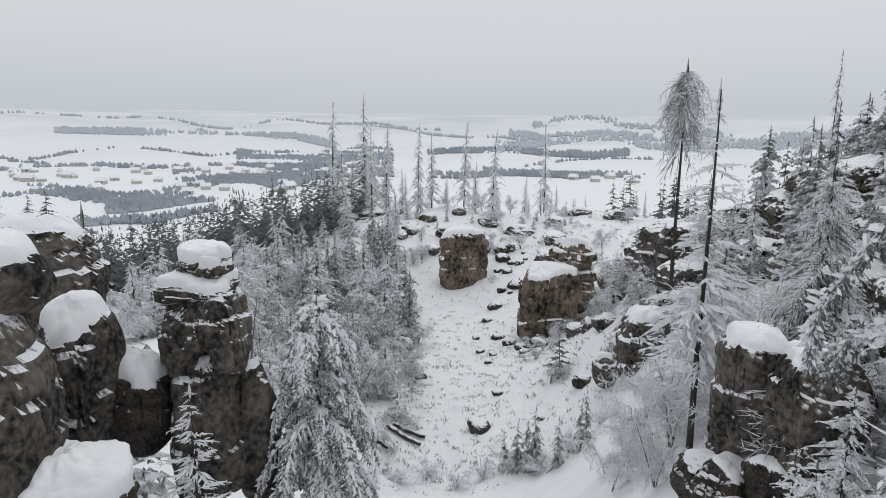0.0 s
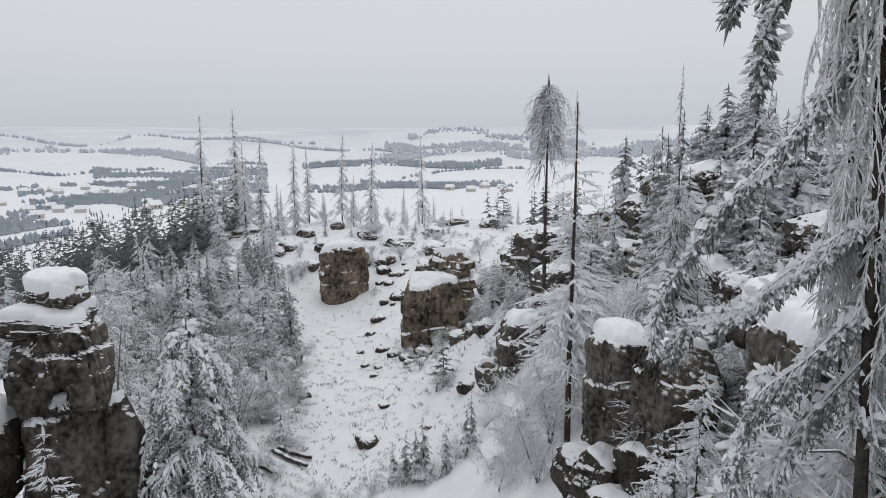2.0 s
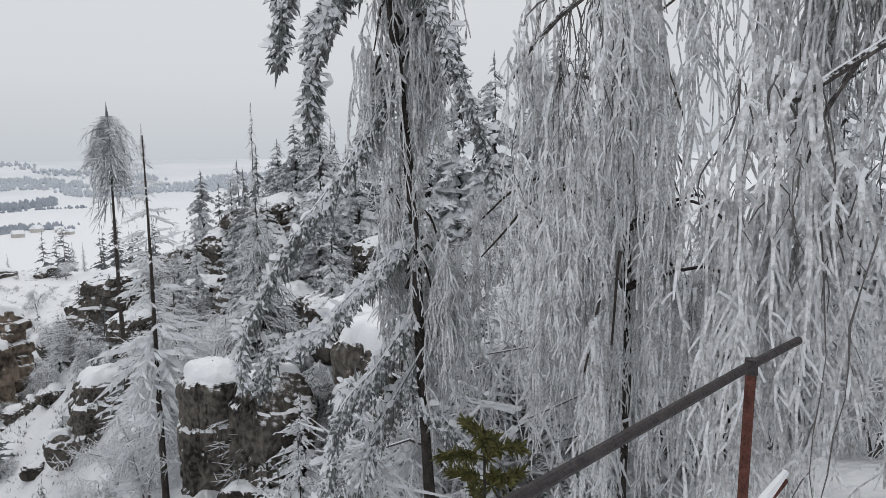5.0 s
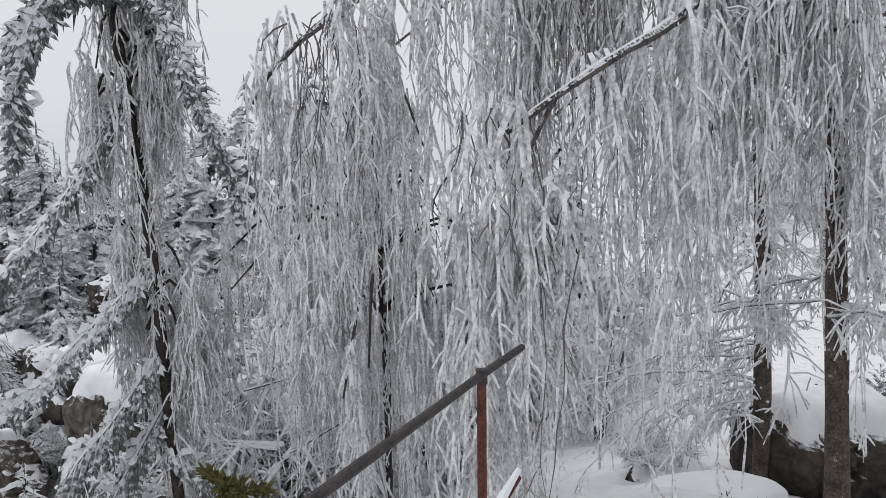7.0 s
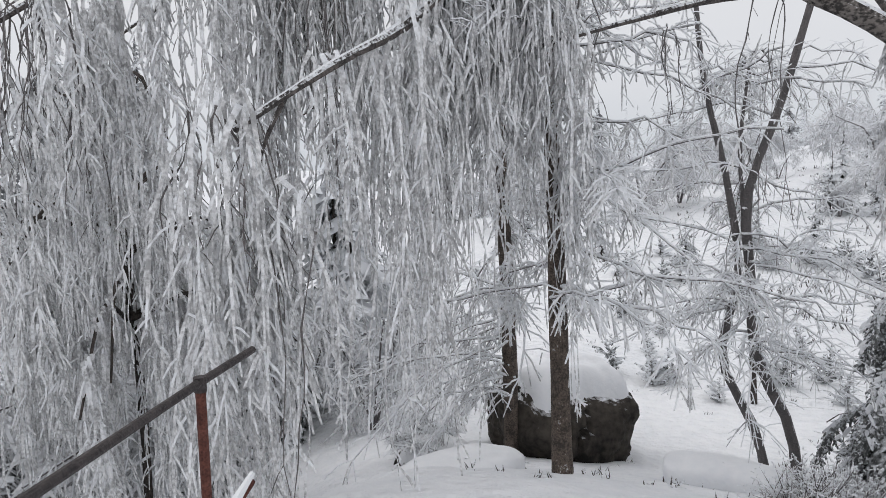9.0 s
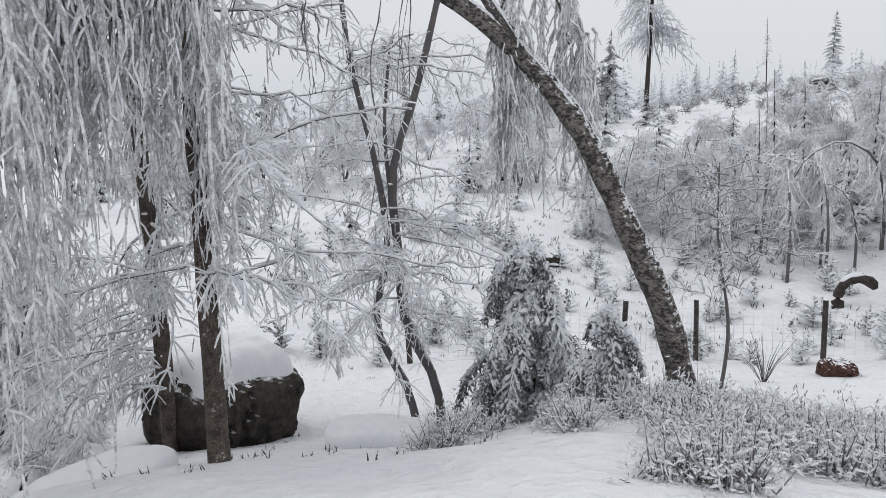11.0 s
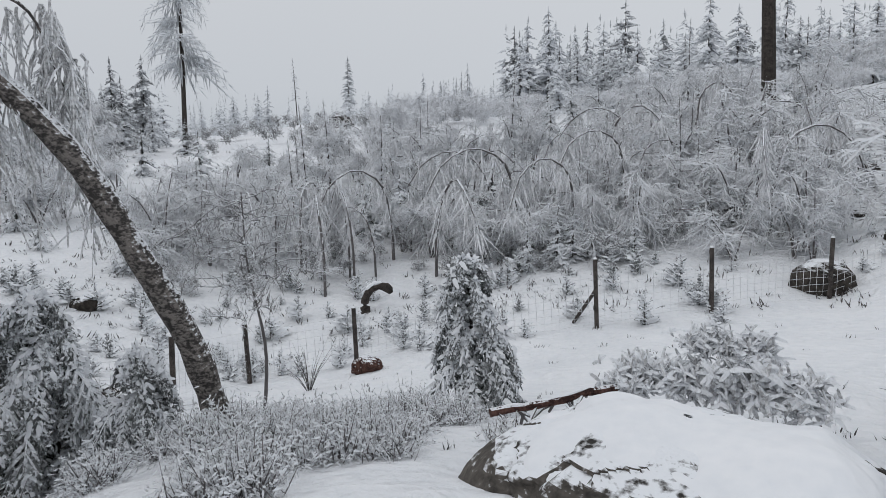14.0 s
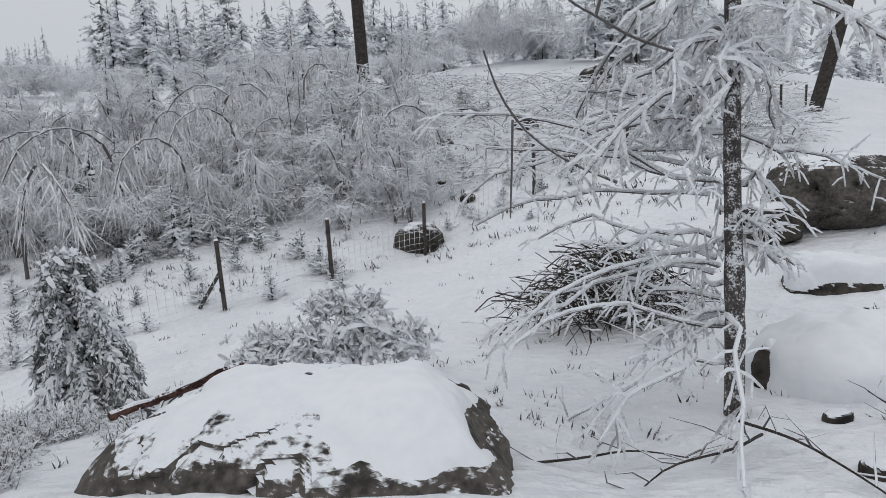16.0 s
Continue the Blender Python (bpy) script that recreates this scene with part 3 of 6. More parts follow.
# loose stones on the ravine floor
rng = np.random.default_rng(4)
for k in range(44):
    y = rng.uniform(42, 104)
    x = rng.normal(2 + (y - 45) * 0.12, 6) if k % 2 else rng.uniform(6, 14)
    if abs(x - (0.5 + 0.05 * (y - 45))) < 2.6:
        x += 5
    w = rng.uniform(0.25, 0.75) * (1.6 if k % 5 == 0 else 1.0)
    rock("stone", (x, y, ground_at(x, y) + 0.05), (w * 1.1, w, w * 0.75), 100 + k, DARK_STONE, "dark stone poking out of the snow", "stone", 0.06, "stones in the ravine", rng.uniform(0, 360), res=18, layers=0, block=2.3, rough=0.42)
# terrace boulders
rock("boulder", (7.3, -0.72, -1.12), (0.72, 0.70, 0.62), 81, DARK_STONE, "big dark boulder under a flat snow cap", snow=0.2, layers=0.02, joints=3, block=2.8, res=72, cover=0.72, turn=10, cuts=0)
rock("boulder", (0.5, -3.38, -0.17), (1.02, 0.82, 0.64), 82, GREY_STONE, "low rounded grey boulder mostly covered in snow", snow=0.12, block=2.4, layers=0.02, rough=0.19, res=130, cover=0.89, turn=-12, cuts=0)
rock("boulder", (-6.1, -8.9, 0.72), (1.05, 0.8, 0.5), 83, GREY_STONE, "long dark boulder with a thin snow top", snow=0.08, res=56, turn=20, cover=0.88, layers=0.03)
rock("boulder", (-4.95, -8.7, 0.35), (0.42, 0.4, 0.25), 84, DARK_STONE, "small dark boulder beside a larger one", snow=0.06, cover=0.85, layers=0.02)
rock("boulder", (-4.4, -6.5, -0.02), (0.46, 0.34, 0.2), 85, DARK_STONE, "snow-buried boulder with a dark overhang", snow=0.2, layers=0.02, cover=0.55, turn=-25)
rock("boulder", (-2.62, -4.62, -0.14), (0.13, 0.10, 0.21), 86, DARK_STONE, "dark split stone beside a snow mound", snow=0.05, cover=0.7, turn=30, rough=0.25)
rock("boulder", (-3.3, -4.6, -0.42), (0.7, 0.55, 0.40), 861, DARK_STONE, "stone buried under a smooth snow mound", snow=0.3, cover=-0.3, block=2.2, layers=0, cuts=0)
rock("stone", (-2.55, -3.78, -0.12), (0.11, 0.06, 0.05), 862, DARK_STONE, "small dark stone just clear of the snow", "stone", 0, turn=20, res=20, layers=0)
rock("stone", (-2.15, -2.95, -0.02), (0.09, 0.07, 0.07), 863, DARK_STONE, "small dark stone just clear of the snow", "stone", 0, turn=70, res=20, layers=0)
for k, (x, y, w) in enumerate(((-0.42, -15.75, 0.66), (2.6, -24.6, 0.6), (14.5, -9.5, 0.35), (-4.4, -22.5, 0.5), (-9.5, -30.5, 0.9), (33, -44, 1.2), (-1.2, -18.9, 0.22), (-1.8, -17.4, 0.26), (-2.6, -24.6, 0.42), (-1.6, -21.6, 0.26), (-4.3, -18.9, 0.2), (-5.2, -19.4, 0.24))):
    rock("stone", (x, y, ground_at(x, y) + 0.12 * w), (w, w * 0.8, w * 0.7), 90 + k, DARK_STONE, "dark stone half buried in snow", "stone", 0.05, "stones on the slope", 40 * k, res=28, layers=0, block=2.0, cover=0.95, rough=0.3)


for k, (az, d, w) in enumerate(((12.5, 66, 1.3), (13.5, 60, 1.0), (14.8, 56, 1.2), (16.5, 60, 1.4), (11.6, 84, 1.3), (10.2, 88, 1.0), (17.5, 74, 1.6), (15.2, 80, 1.5), (7.8, 92, 1.0), (5.6, 104, 1.5), (-0.5, 106, 1.4), (-3.4, 112, 1.5))):
    x, y = d * math.sin(radians(az)), d * math.cos(radians(az))
    rock("scree_rock", (x, y, ground_at(x, y) + 0.1 * w), (w, w * 0.8, w * 0.75), 1000 + k, SANDSTONE, "broken sandstone block on the snowy scree", snow=0.22, cover=0.8, group="blocks on the scree", turn=47 * k, res=36, layers=0.08, rough=0.3, layer_size=0.5)
rock("ledge_rock", (5.25, -1.8, -0.86), (0.5, 0.26, 0.11), 97, DARK_STONE, "flat snowed ledge with a dark undercut edge", snow=0.12, layers=0, res=40, cover=0.6, turn=60)
rock("ledge_rock", (4.5, 0.15, -0.5), (0.5, 0.3, 0.13), 98, DARK_STONE, "low dark rim of rock under snow", snow=0.12, layers=0, res=40, cover=0.6, turn=120)
rock("boulder", (6.4, 0.5, -1.25), (0.5, 0.45, 0.25), 99, DARK_STONE, "low dark stone with twigs and snow", snow=0.1, layers=0, res=40, cover=0.75)


# ---- plants ----
def spruce_geo(h, seed, whorls=14, per=6, sprays=6, spread=0.2, droop=0.5, bare=0.12, fat=0.30, ragged=0.3, lean=0.0, hang=0.5, light=False, taper=0.75, blunt=False):
    """Trunk and crown of a conifer of height h: whorled boughs that sag, each with side sprays."""
    g = np.random.default_rng(seed)
    trunk, crown = Geo(), Geo()
    spike = crown.slivers if light else crown.twigs if blunt else crown.spindles
    zs = np.linspace(0, 1, 7)
    trunk.tube(np.stack([lean * h * zs ** 2, 0.006 * h * np.sin(zs * 5 + seed), zs * h], -1), (1 - zs) * 0.0085 * h + 0.0012 * h, 6)
    n = whorls * per
    level = np.repeat(np.linspace(bare, 0.97, whorls), per) + g.normal(0, 0.4 / whorls, n)
    level = np.clip(level, bare * 0.8, 0.985)
    az = g.uniform(0, 2 * np.pi, n)
    length = h * spread * ((1 - level) / (1 - bare)) ** taper * g.uniform(1 - ragged, 1 + ragged, n) + 0.012 * h
    out = np.stack([np.cos(az), np.sin(az), 0 * az], -1)
    side = np.stack([-np.sin(az), np.cos(az), 0 * az], -1)
    base = np.stack([lean * h * level ** 2, 0 * level, level * h], -1)
    sag = droop * g.uniform(0.7, 1.3, n)
    s = np.linspace(0.1, 1, sprays)
    axis = base[:, None] + (out * length[:, None])[:, None] * s[None, :, None]
    axis[..., 2] += length[:, None] * ((0.18 + g.normal(0, 0.3 * ragged, (n, 1))) * s - sag[:, None] * s ** 1.8)
    axis[..., :2] += np.cumsum(g.normal(0, 0.12 * ragged, (n, sprays, 2)), 1) * length[:, None, None] * 0.5
    span = (length[:, None] * (0.42 * (1 - 0.55 * s)) * g.uniform(0.7, 1.3, (n, sprays)))[..., None]
    down = np.array((0, 0, -1.0))
    spike(base, axis[:, -1] + out * length[:, None] * 0.08, length * fat * 0.28, 0.6)
    for sign in (-1, 1):
        way = unit(out[:, None] * 0.7 + sign * side[:, None] * g.uniform(0.5, 1.0, (n, sprays, 1)) + down * g.uniform(0.1, 0.6, (n, sprays, 1)))
        spike(axis, axis + way * span, (span[..., 0] * fat * 0.55).ravel(), 0.5)
    way = unit(out[:, None] * 0.35 + down + g.normal(0, 0.25, (n, sprays, 3)))
    spike(axis, axis + way * span * hang * 1.6, (span[..., 0] * fat * 0.5).ravel(), 0.45)
    crown.spindles([(lean * h, 0, 0.93 * h)], [(lean * h, 0, 1.03 * h)], 0.008 * h)
    return trunk, crown


def birch_geo(h, seed, stems=3, limbs=7, twigs=14, weep=0.5, width=0.35, thick=0.004, twig=0.16):
    """Stems and rimed twigs of a bushy broadleaf tree."""
    g = np.random.default_rng(seed)
    wood, rime = Geo(), Geo()
    for _ in range(stems):
        a, tilt = g.uniform(0, 2 * np.pi), g.uniform(0.05, 0.32)
        s = np.linspace(0, 1, 6)
        bend = g.uniform(0, 0.35) if seed % 2 else g.uniform(0.2, 0.9)
        reach = h * tilt * s + h * bend * s ** 3 * 0.6
        path = np.stack([reach * np.cos(a), reach * np.sin(a), h * g.uniform(0.75, 1.0) * (s - bend * 0.5 * s ** 4)], -1)
        wood.tube(path, (1 - 0.75 * s) * 0.013 * h, 5)
        at_s = g.uniform(0.35, 1.0, limbs)
        start = np.stack([np.interp(at_s, s, path[:, k]) for k in range(3)], -1)
        la = g.uniform(0, 2 * np.pi, limbs)
        ll = h * width * (1.1 - 0.6 * at_s) * g.uniform(0.6, 1.2, limbs)
        lo = np.stack([np.cos(la), np.sin(la), g.uniform(0.2, 0.8, limbs)], -1)
        u = np.linspace(0.08, 1, twigs)
        axis = start[:, None] + lo[:, None] * (ll[:, None] * u)[..., None]
        axis[..., 2] -= weep * ll[:, None] * u ** 2 * 1.2
        for k in range(limbs):
            rime.tube(axis[k][:: max(1, twigs // 4)], np.linspace(1.6, 0.7, len(axis[k][:: max(1, twigs // 4)])) * thick * h, 3, False)
        for _ in range(2):
            q = np.repeat(axis.reshape(-1, 3), 1, 0)
            way = unit(np.repeat(lo, twigs, 0) * 0.5 + g.normal(0, 0.75, (len(q), 3)) + np.array((0, 0, 0.25 - 1.5 * weep)))
            size = h * twig * g.uniform(0.5, 1.3, (len(q), 1))
            mid = q + way * size * 0.55
            rime.slivers(q, q + way * size, thick * h * 0.9, 0.4)
            way2 = unit(way + g.normal(0, 0.7, way.shape) + np.array((0, 0, -weep)))
            rime.slivers(mid, mid + way2 * size * 0.6, thick * h * 0.8, 0.4)
    return wood, rime


def tree(name, geos, mats, place, label, category="tree", group="", names=("trunk", "crown")):
    top = thing(name, place, label, category, group)
    for g, m, n in zip(geos, mats, names):
        part(n, g, m, top, smooth=False)
    return top


def stand(proto, x, y, scale=1.0, turn=0.0, sink=0.1, wide=1.0, label=""):
    z = ground_at(x, y) - sink
    ob = copy_thing(proto, Matrix.Translation((x, y, z)) @ Matrix.Rotation(turn, 4, "Z"))
    ob.scale = (scale * wide, scale * wide, scale)
    return tagged(ob, label)


def stand_of(name, kind_geo, mat, spots, label, seed):
    """Many alike plants, past counting, as one spread."""
    g = np.random.default_rng(seed)
    v, f = np.concatenate(kind_geo.v), np.concatenate(kind_geo.f)
    geo = Geo()
    for x, y, s in spots:
        a, w = g.uniform(0, 6.28), s * g.uniform(0.8, 1.25)
        c, d = math.cos(a) * w, math.sin(a) * w
        geo.add(np.stack([x + v[:, 0] * c - v[:, 1] * d, y + v[:, 0] * d + v[:, 1] * c, ground_at(x, y) - 0.2 + v[:, 2] * s], -1), f)
    return tagged(part(name, geo, mat), label, "trees", kind="stuff")


def polar(az, d):
    return d * math.sin(radians(az)), d * math.cos(radians(az))


# prototypes, each first set down at a true place
FAR = (BARK, FAR_NEEDLES)
spruce_protos, pale_protos, birch_protos, bare_protos, dark_protos = [], [], [], [], []
for k in range(4):
    x, y = polar(158 + 6 * k, 62 + 3 * k)
    spruce_protos.append(tree("spruce", spruce_geo(1.0, 200 + k, 15, 5, 4, 0.19 + 0.02 * k, 0.6, 0.05 + 0.04 * k, 0.6, 0.4, light=True), FAR, Matrix.Translation((x, y, ground_at(x, y))) @ Matrix.Diagonal((7, 7, 8, 1)), "frosted spruce on the wooded rise", group="spruces on the rise"))
    if k < 3:
        x, y = polar(163 + 9 * k, 56 + 3 * k)
        pale_protos.append(tree("spruce", spruce_geo(1.0, 210 + k, 14, 5, 4, 0.16 + 0.02 * k, 0.7, 0.08 + 0.06 * k, 0.6, 0.5, light=True), (BARK, RIDGE_NEEDLES), Matrix.Translation((x, y, ground_at(x, y))) @ Matrix.Diagonal((6.5, 6.5, 7, 1)), "spruce grey white with rime on the ridge", group="spruces on the rise"))
    x, y = polar(152 + 7 * k, 27 + 2 * k)
    birch_protos.append(tree("frosted_birch", birch_geo(1.0, 220 + k, 3, 9, 8, 0.4 + 0.22 * k, 0.24, 0.0072, 0.19), (DARK_TWIG, RIME_GREY), Matrix.Translation((x, y, ground_at(x, y))) @ Matrix.Diagonal((2.6, 2.6, 2.6, 1)), "young birch grey white with rime", group="rimed birches on the slope", names=("stem", "crown")))
for k in range(3):
    x, y = (-13 + 9 * k, 127 + k)
    bare_protos.append(tree("dead_spruce", spruce_geo(1.0, 240 + k, 26, 4, 3, 0.105, 0.9, 0.16, 0.4, 0.55, 0.02 * k, light=True), (BARK, RIME_GREY), Matrix.Translation((x, y, ground_at(x, y))) @ Matrix.Diagonal((15, 15, 17, 1)), "tall dying spruce with thin rimed branches", group="dying spruces on the far rim"))
    x, y = polar(-24 + 3 * k, 150)
    dark_protos.append(tree("spruce", spruce_geo(1.0, 250 + k, 9, 4, 3, 0.22, 0.5, 0.05, 0.4, 0.3, light=True), (BARK, DARK_NEEDLES), Matrix.Translation((x, y, ground_at(x, y))) @ Matrix.Diagonal((10, 10, 11, 1)), "dark spruce with little snow in the valley wood", group="valley wood"))

scrub_protos, arch_protos = [], []
for k in range(2):
    x, y = polar(-9 + 3 * k, 60 + 5 * k)
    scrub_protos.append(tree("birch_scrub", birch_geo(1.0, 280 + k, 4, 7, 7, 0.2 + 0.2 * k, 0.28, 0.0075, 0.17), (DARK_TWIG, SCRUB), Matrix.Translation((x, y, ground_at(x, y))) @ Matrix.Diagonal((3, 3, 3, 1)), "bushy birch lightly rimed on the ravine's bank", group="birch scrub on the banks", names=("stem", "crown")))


def arched_geo(seed):
    """A young birch bowed over to the ground by its rime: one dark bow and thin hanging twigs."""
    g = np.random.default_rng(seed)
    wood, rime = Geo(), Geo()
    reach = g.uniform(0.7, 1.1)
    bow = smooth_path([(0, 0, -0.05), (0.04, 0, 0.5), (0.2 * reach, 0.02, 0.86), (0.5 * reach, 0, 0.98), (0.8 * reach, -0.03, 0.84), (reach, 0, 0.55)], 14)
    wood.tube(bow, np.linspace(0.017, 0.006, 14), 6)
    for _ in range(3):
        at = bow[g.integers(4, 14, 40)] + g.normal(0, 0.015, (40, 3))
        rime.slivers(at, at + unit(g.normal(0, 0.3, (40, 3)) + (0, 0, -1.0)) * g.uniform(0.12, 0.45, (40, 1)), 0.008, 0.4)
    return wood, rime


for k in range(3):
    x, y = polar(146 + 11 * k, 18.6 + k)
    arch_protos.append(tree("bowed_birch", arched_geo(290 + k), (DARK_TWIG, RIME_GREY), Matrix.Translation((x, y, ground_at(x, y))) @ Matrix.Rotation(2.0 * k, 4, "Z") @ Matrix.Diagonal((2, 2, 2, 1)), "young birch bowed over in an arch by rime", group="bowed birches in the thicket", names=("stem", "crown")))

rng = np.random.default_rng(11)
pick = lambda some: some[int(rng.integers(len(some)))]


def scatter(protos, count, az, d, size, group_label="", wide=(0.8, 1.2), keep=lambda x, y: True):
    for _ in range(count):
        x, y = polar(rng.uniform(*az), math.exp(rng.uniform(math.log(d[0]), math.log(d[1]))))
        s, w, a, p = rng.uniform(*size), rng.uniform(*wide), rng.uniform(0, 6.28), pick(protos)
        if keep(x, y):
            stand(p, x, y, s, a, 0.15, w, group_label)


# south: wooded rise, thickets of rimed birch and young spruce
scatter(pale_protos, 50, (158, 198), (46, 66), (4.2, 7.6))
scatter(pale_protos, 16, (150, 158), (50, 70), (2.5, 4.8))
scatter(pale_protos, 12, (128, 150), (62, 85), (2.5, 4.5))
scatter(spruce_protos, 18, (84, 130), (45, 75), (3.0, 7.0))
scatter(pale_protos, 26, (196, 222), (40, 70), (5.0, 9.0))
scatter(birch_protos, 95, (128, 182), (19.5, 33), (1.5, 2.9), wide=(0.8, 1.2))
young_protos = []
for k in range(3):
    x, y = polar(140 + 9 * k, 22.5)
    young_protos.append(tree("young_spruce", spruce_geo(1.0, 270 + k, 10, 6, 3, 0.27 + 0.03 * k, 0.7, 0.05, 0.5, 0.4, light=True), (BARK, NEEDLES), Matrix.Translation((x, y, ground_at(x, y))) @ Matrix.Diagonal((2, 2, 2, 1)), "young dark spruce loaded with clumps of snow", group="young spruces in the thicket"))
scatter(young_protos, 70, (126, 182), (19.5, 34), (1.1, 2.4), "", (1.0, 1.5))
scatter(arch_protos, 30, (134, 181), (17.5, 25), (1.5, 2.9), wide=(0.8, 1.2))
scatter(scrub_protos, 22, (183, 213), (18, 33), (0.5, 1.3), "low rimed scrub on the cleared slope")
scatter(young_protos, 16, (182, 212), (17, 33), (0.4, 1.2), "young spruce on the cleared slope")
scatter(bare_protos, 16, (138, 182), (19, 32), (2.4, 4.8), "thin dark dead spruce in the thicket")
scatter(young_protos, 22, (153, 181), (16.6, 20), (0.7, 1.6), "", (1.0, 1.5))
scatter(birch_protos, 30, (152, 181), (16.6, 21), (1.3, 2.6), wide=(0.8, 1.2))
scatter(young_protos, 26, (30, 60), (11, 30), (1.5, 3.6), "young dark spruce on the steep slope", (1.0, 1.4))
scatter(scrub_protos, 34, (29, 46), (20, 48), (1.4, 3.2), "rimed birch scrub on the steep slope")
scatter(spruce_protos, 14, (30, 44), (22, 46), (3.5, 6.5), "rimed spruce on the steep slope")
scatter(scrub_protos, 34, (30, 60), (9, 32), (1.6, 3.4), "rimed birch scrub on the steep slope")
scatter(young_protos, 22, (84, 126), (18, 34), (1.0, 2.4), "", (0.9, 1.3))
scatter(young_protos, 60, (-17, -3.5), (42, 100), (2.2, 5.0), "young dark spruce loaded with snow on the bank", (0.9, 1.3))
scatter(young_protos, 26, (15, 38), (44, 62), (2.0, 4.5), "young dark spruce loaded with snow on the shelves", (0.9, 1.2))
scatter(young_protos, 20, (-6, 17), (98, 128), (1.5, 3.5), "young dark spruce on the far rim", (0.9, 1.2))
scatter(birch_protos, 22, (84, 128), (24, 36), (2.0, 4.0))
# north-west: valley wood and the bank left of the ravine
def spots(count, az, d, size, seed):
    g = np.random.default_rng(seed)
    a, r = np.radians(g.uniform(*az, count)), np.exp(g.uniform(*np.log(d), count))
    return list(zip(r * np.sin(a), r * np.cos(a), g.uniform(*size, count)))


stand_of("valley_wood", spruce_geo(1.0, 260, 8, 4, 3, 0.22, 0.5, 0.05, 0.5, 0.3, light=True)[1], DARK_NEEDLES, spots(330, (-36, -6.5), (112, 190), (8, 14), 81), "dark spruce wood in the valley, lightly snowed", 82)
for k in range(2):
    stand_of("birch_wood", birch_geo(1.0, 262 + k, 3, 8, 8, 0.5 + 0.4 * k, 0.24, 0.0075, 0.19)[1], RIME_GREY,
             [spots(52, (148, 184), (34, 52), (1.8, 3.6), 87) + spots(26, (184, 212), (38, 55), (3.5, 6), 88), spots(30, (84, 128), (36, 55), (2.5, 5), 89) + spots(40, (-32, -14), (60, 110), (4, 8), 90)][k], "grey white birch wood thick with rime", 91 + k)
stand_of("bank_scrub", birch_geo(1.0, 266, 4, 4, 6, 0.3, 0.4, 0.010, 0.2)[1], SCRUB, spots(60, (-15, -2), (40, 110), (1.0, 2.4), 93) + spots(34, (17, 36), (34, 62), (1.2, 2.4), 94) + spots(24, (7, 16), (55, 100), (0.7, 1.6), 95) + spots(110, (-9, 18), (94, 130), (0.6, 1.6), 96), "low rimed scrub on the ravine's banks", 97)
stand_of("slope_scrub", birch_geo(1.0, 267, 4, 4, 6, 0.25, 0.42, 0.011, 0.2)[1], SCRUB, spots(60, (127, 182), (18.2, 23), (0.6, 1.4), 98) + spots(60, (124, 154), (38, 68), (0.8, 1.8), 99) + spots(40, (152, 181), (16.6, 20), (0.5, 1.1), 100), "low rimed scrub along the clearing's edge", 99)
stand_of("ridge_wood", spruce_geo(1.0, 261, 10, 4, 3, 0.18, 0.5, 0.05, 0.55, 0.4, light=True)[1], RIDGE_NEEDLES, spots(120, (157, 196), (58, 86), (5, 8.6), 83) + spots(26, (150, 157), (62, 86), (3, 5), 83) + spots(70, (126, 150), (70, 95), (2, 4.5), 84) + spots(60, (84, 130), (55, 90), (3, 7), 85), "dense frosted spruce wood along the ridge", 86)
scatter(spruce_protos, 60, (-26, -4), (62, 118), (5, 10), "spruce half covered in rime on the bank")
scatter(scrub_protos, 70, (-18, -4.5), (48, 92), (2.4, 5.0))
scatter(spruce_protos, 26, (-13, -2.5), (75, 120), (4, 9), "spruce half covered in rime on the bank")
# the far rim
for az, d, top in ((-9.1, 131, 1.0), (-8.3, 128, -3), (-6.4, 138, 1.6), (-5.6, 134, -2.2), (-4.6, 136, -0.6), (-0.6, 132, -1.6), (4.7, 120, -1.2), (3.2, 126, -3.9), (9.2, 146, -0.9), (7.5, 128, -5), (-2.9, 130, -5), (-7.6, 133, -3.5), (-3.2, 137, -4.5)):
    x, y = polar(az, d)
    base = ground_at(x, y)
    stand(pick(bare_protos), x, y, d * math.tan(radians(top + 0.6)) + 1.6 - base, rng.uniform(0, 6))
scatter(bare_protos, 34, (-10, 18), (122, 150), (3, 6.5))
scatter(birch_protos, 26, (-8, 17), (100, 140), (2, 4))
# trees along the cliffs right of the ravine
scatter(spruce_protos, 20, (24, 40), (56, 78), (5, 9), "rimed spruce above the cliffs")
scatter(dark_protos, 14, (26, 42), (56, 80), (5, 9), "dark spruce above the cliffs")
scatter(scrub_protos, 14, (16, 38), (50, 70), (2.5, 5), "rimed birch above the cliffs")
scatter(spruce_protos, 7, (24, 38), (30, 44), (5, 8), "rimed spruce below the cliffs")
scatter(birch_protos, 24, (44, 84), (7.5, 15), (2.0, 3.8), "rimed birch scrub below the viewpoint")
scatter(spruce_protos, 8, (46, 80), (9, 18), (2.5, 5), "young spruce behind hanging twigs")
scatter(spruce_protos, 18, (36, 62), (32, 60), (6, 11), "tall rimed spruce behind hanging branches")
scatter(dark_protos, 14, (14, 24), (120, 150), (6, 10))
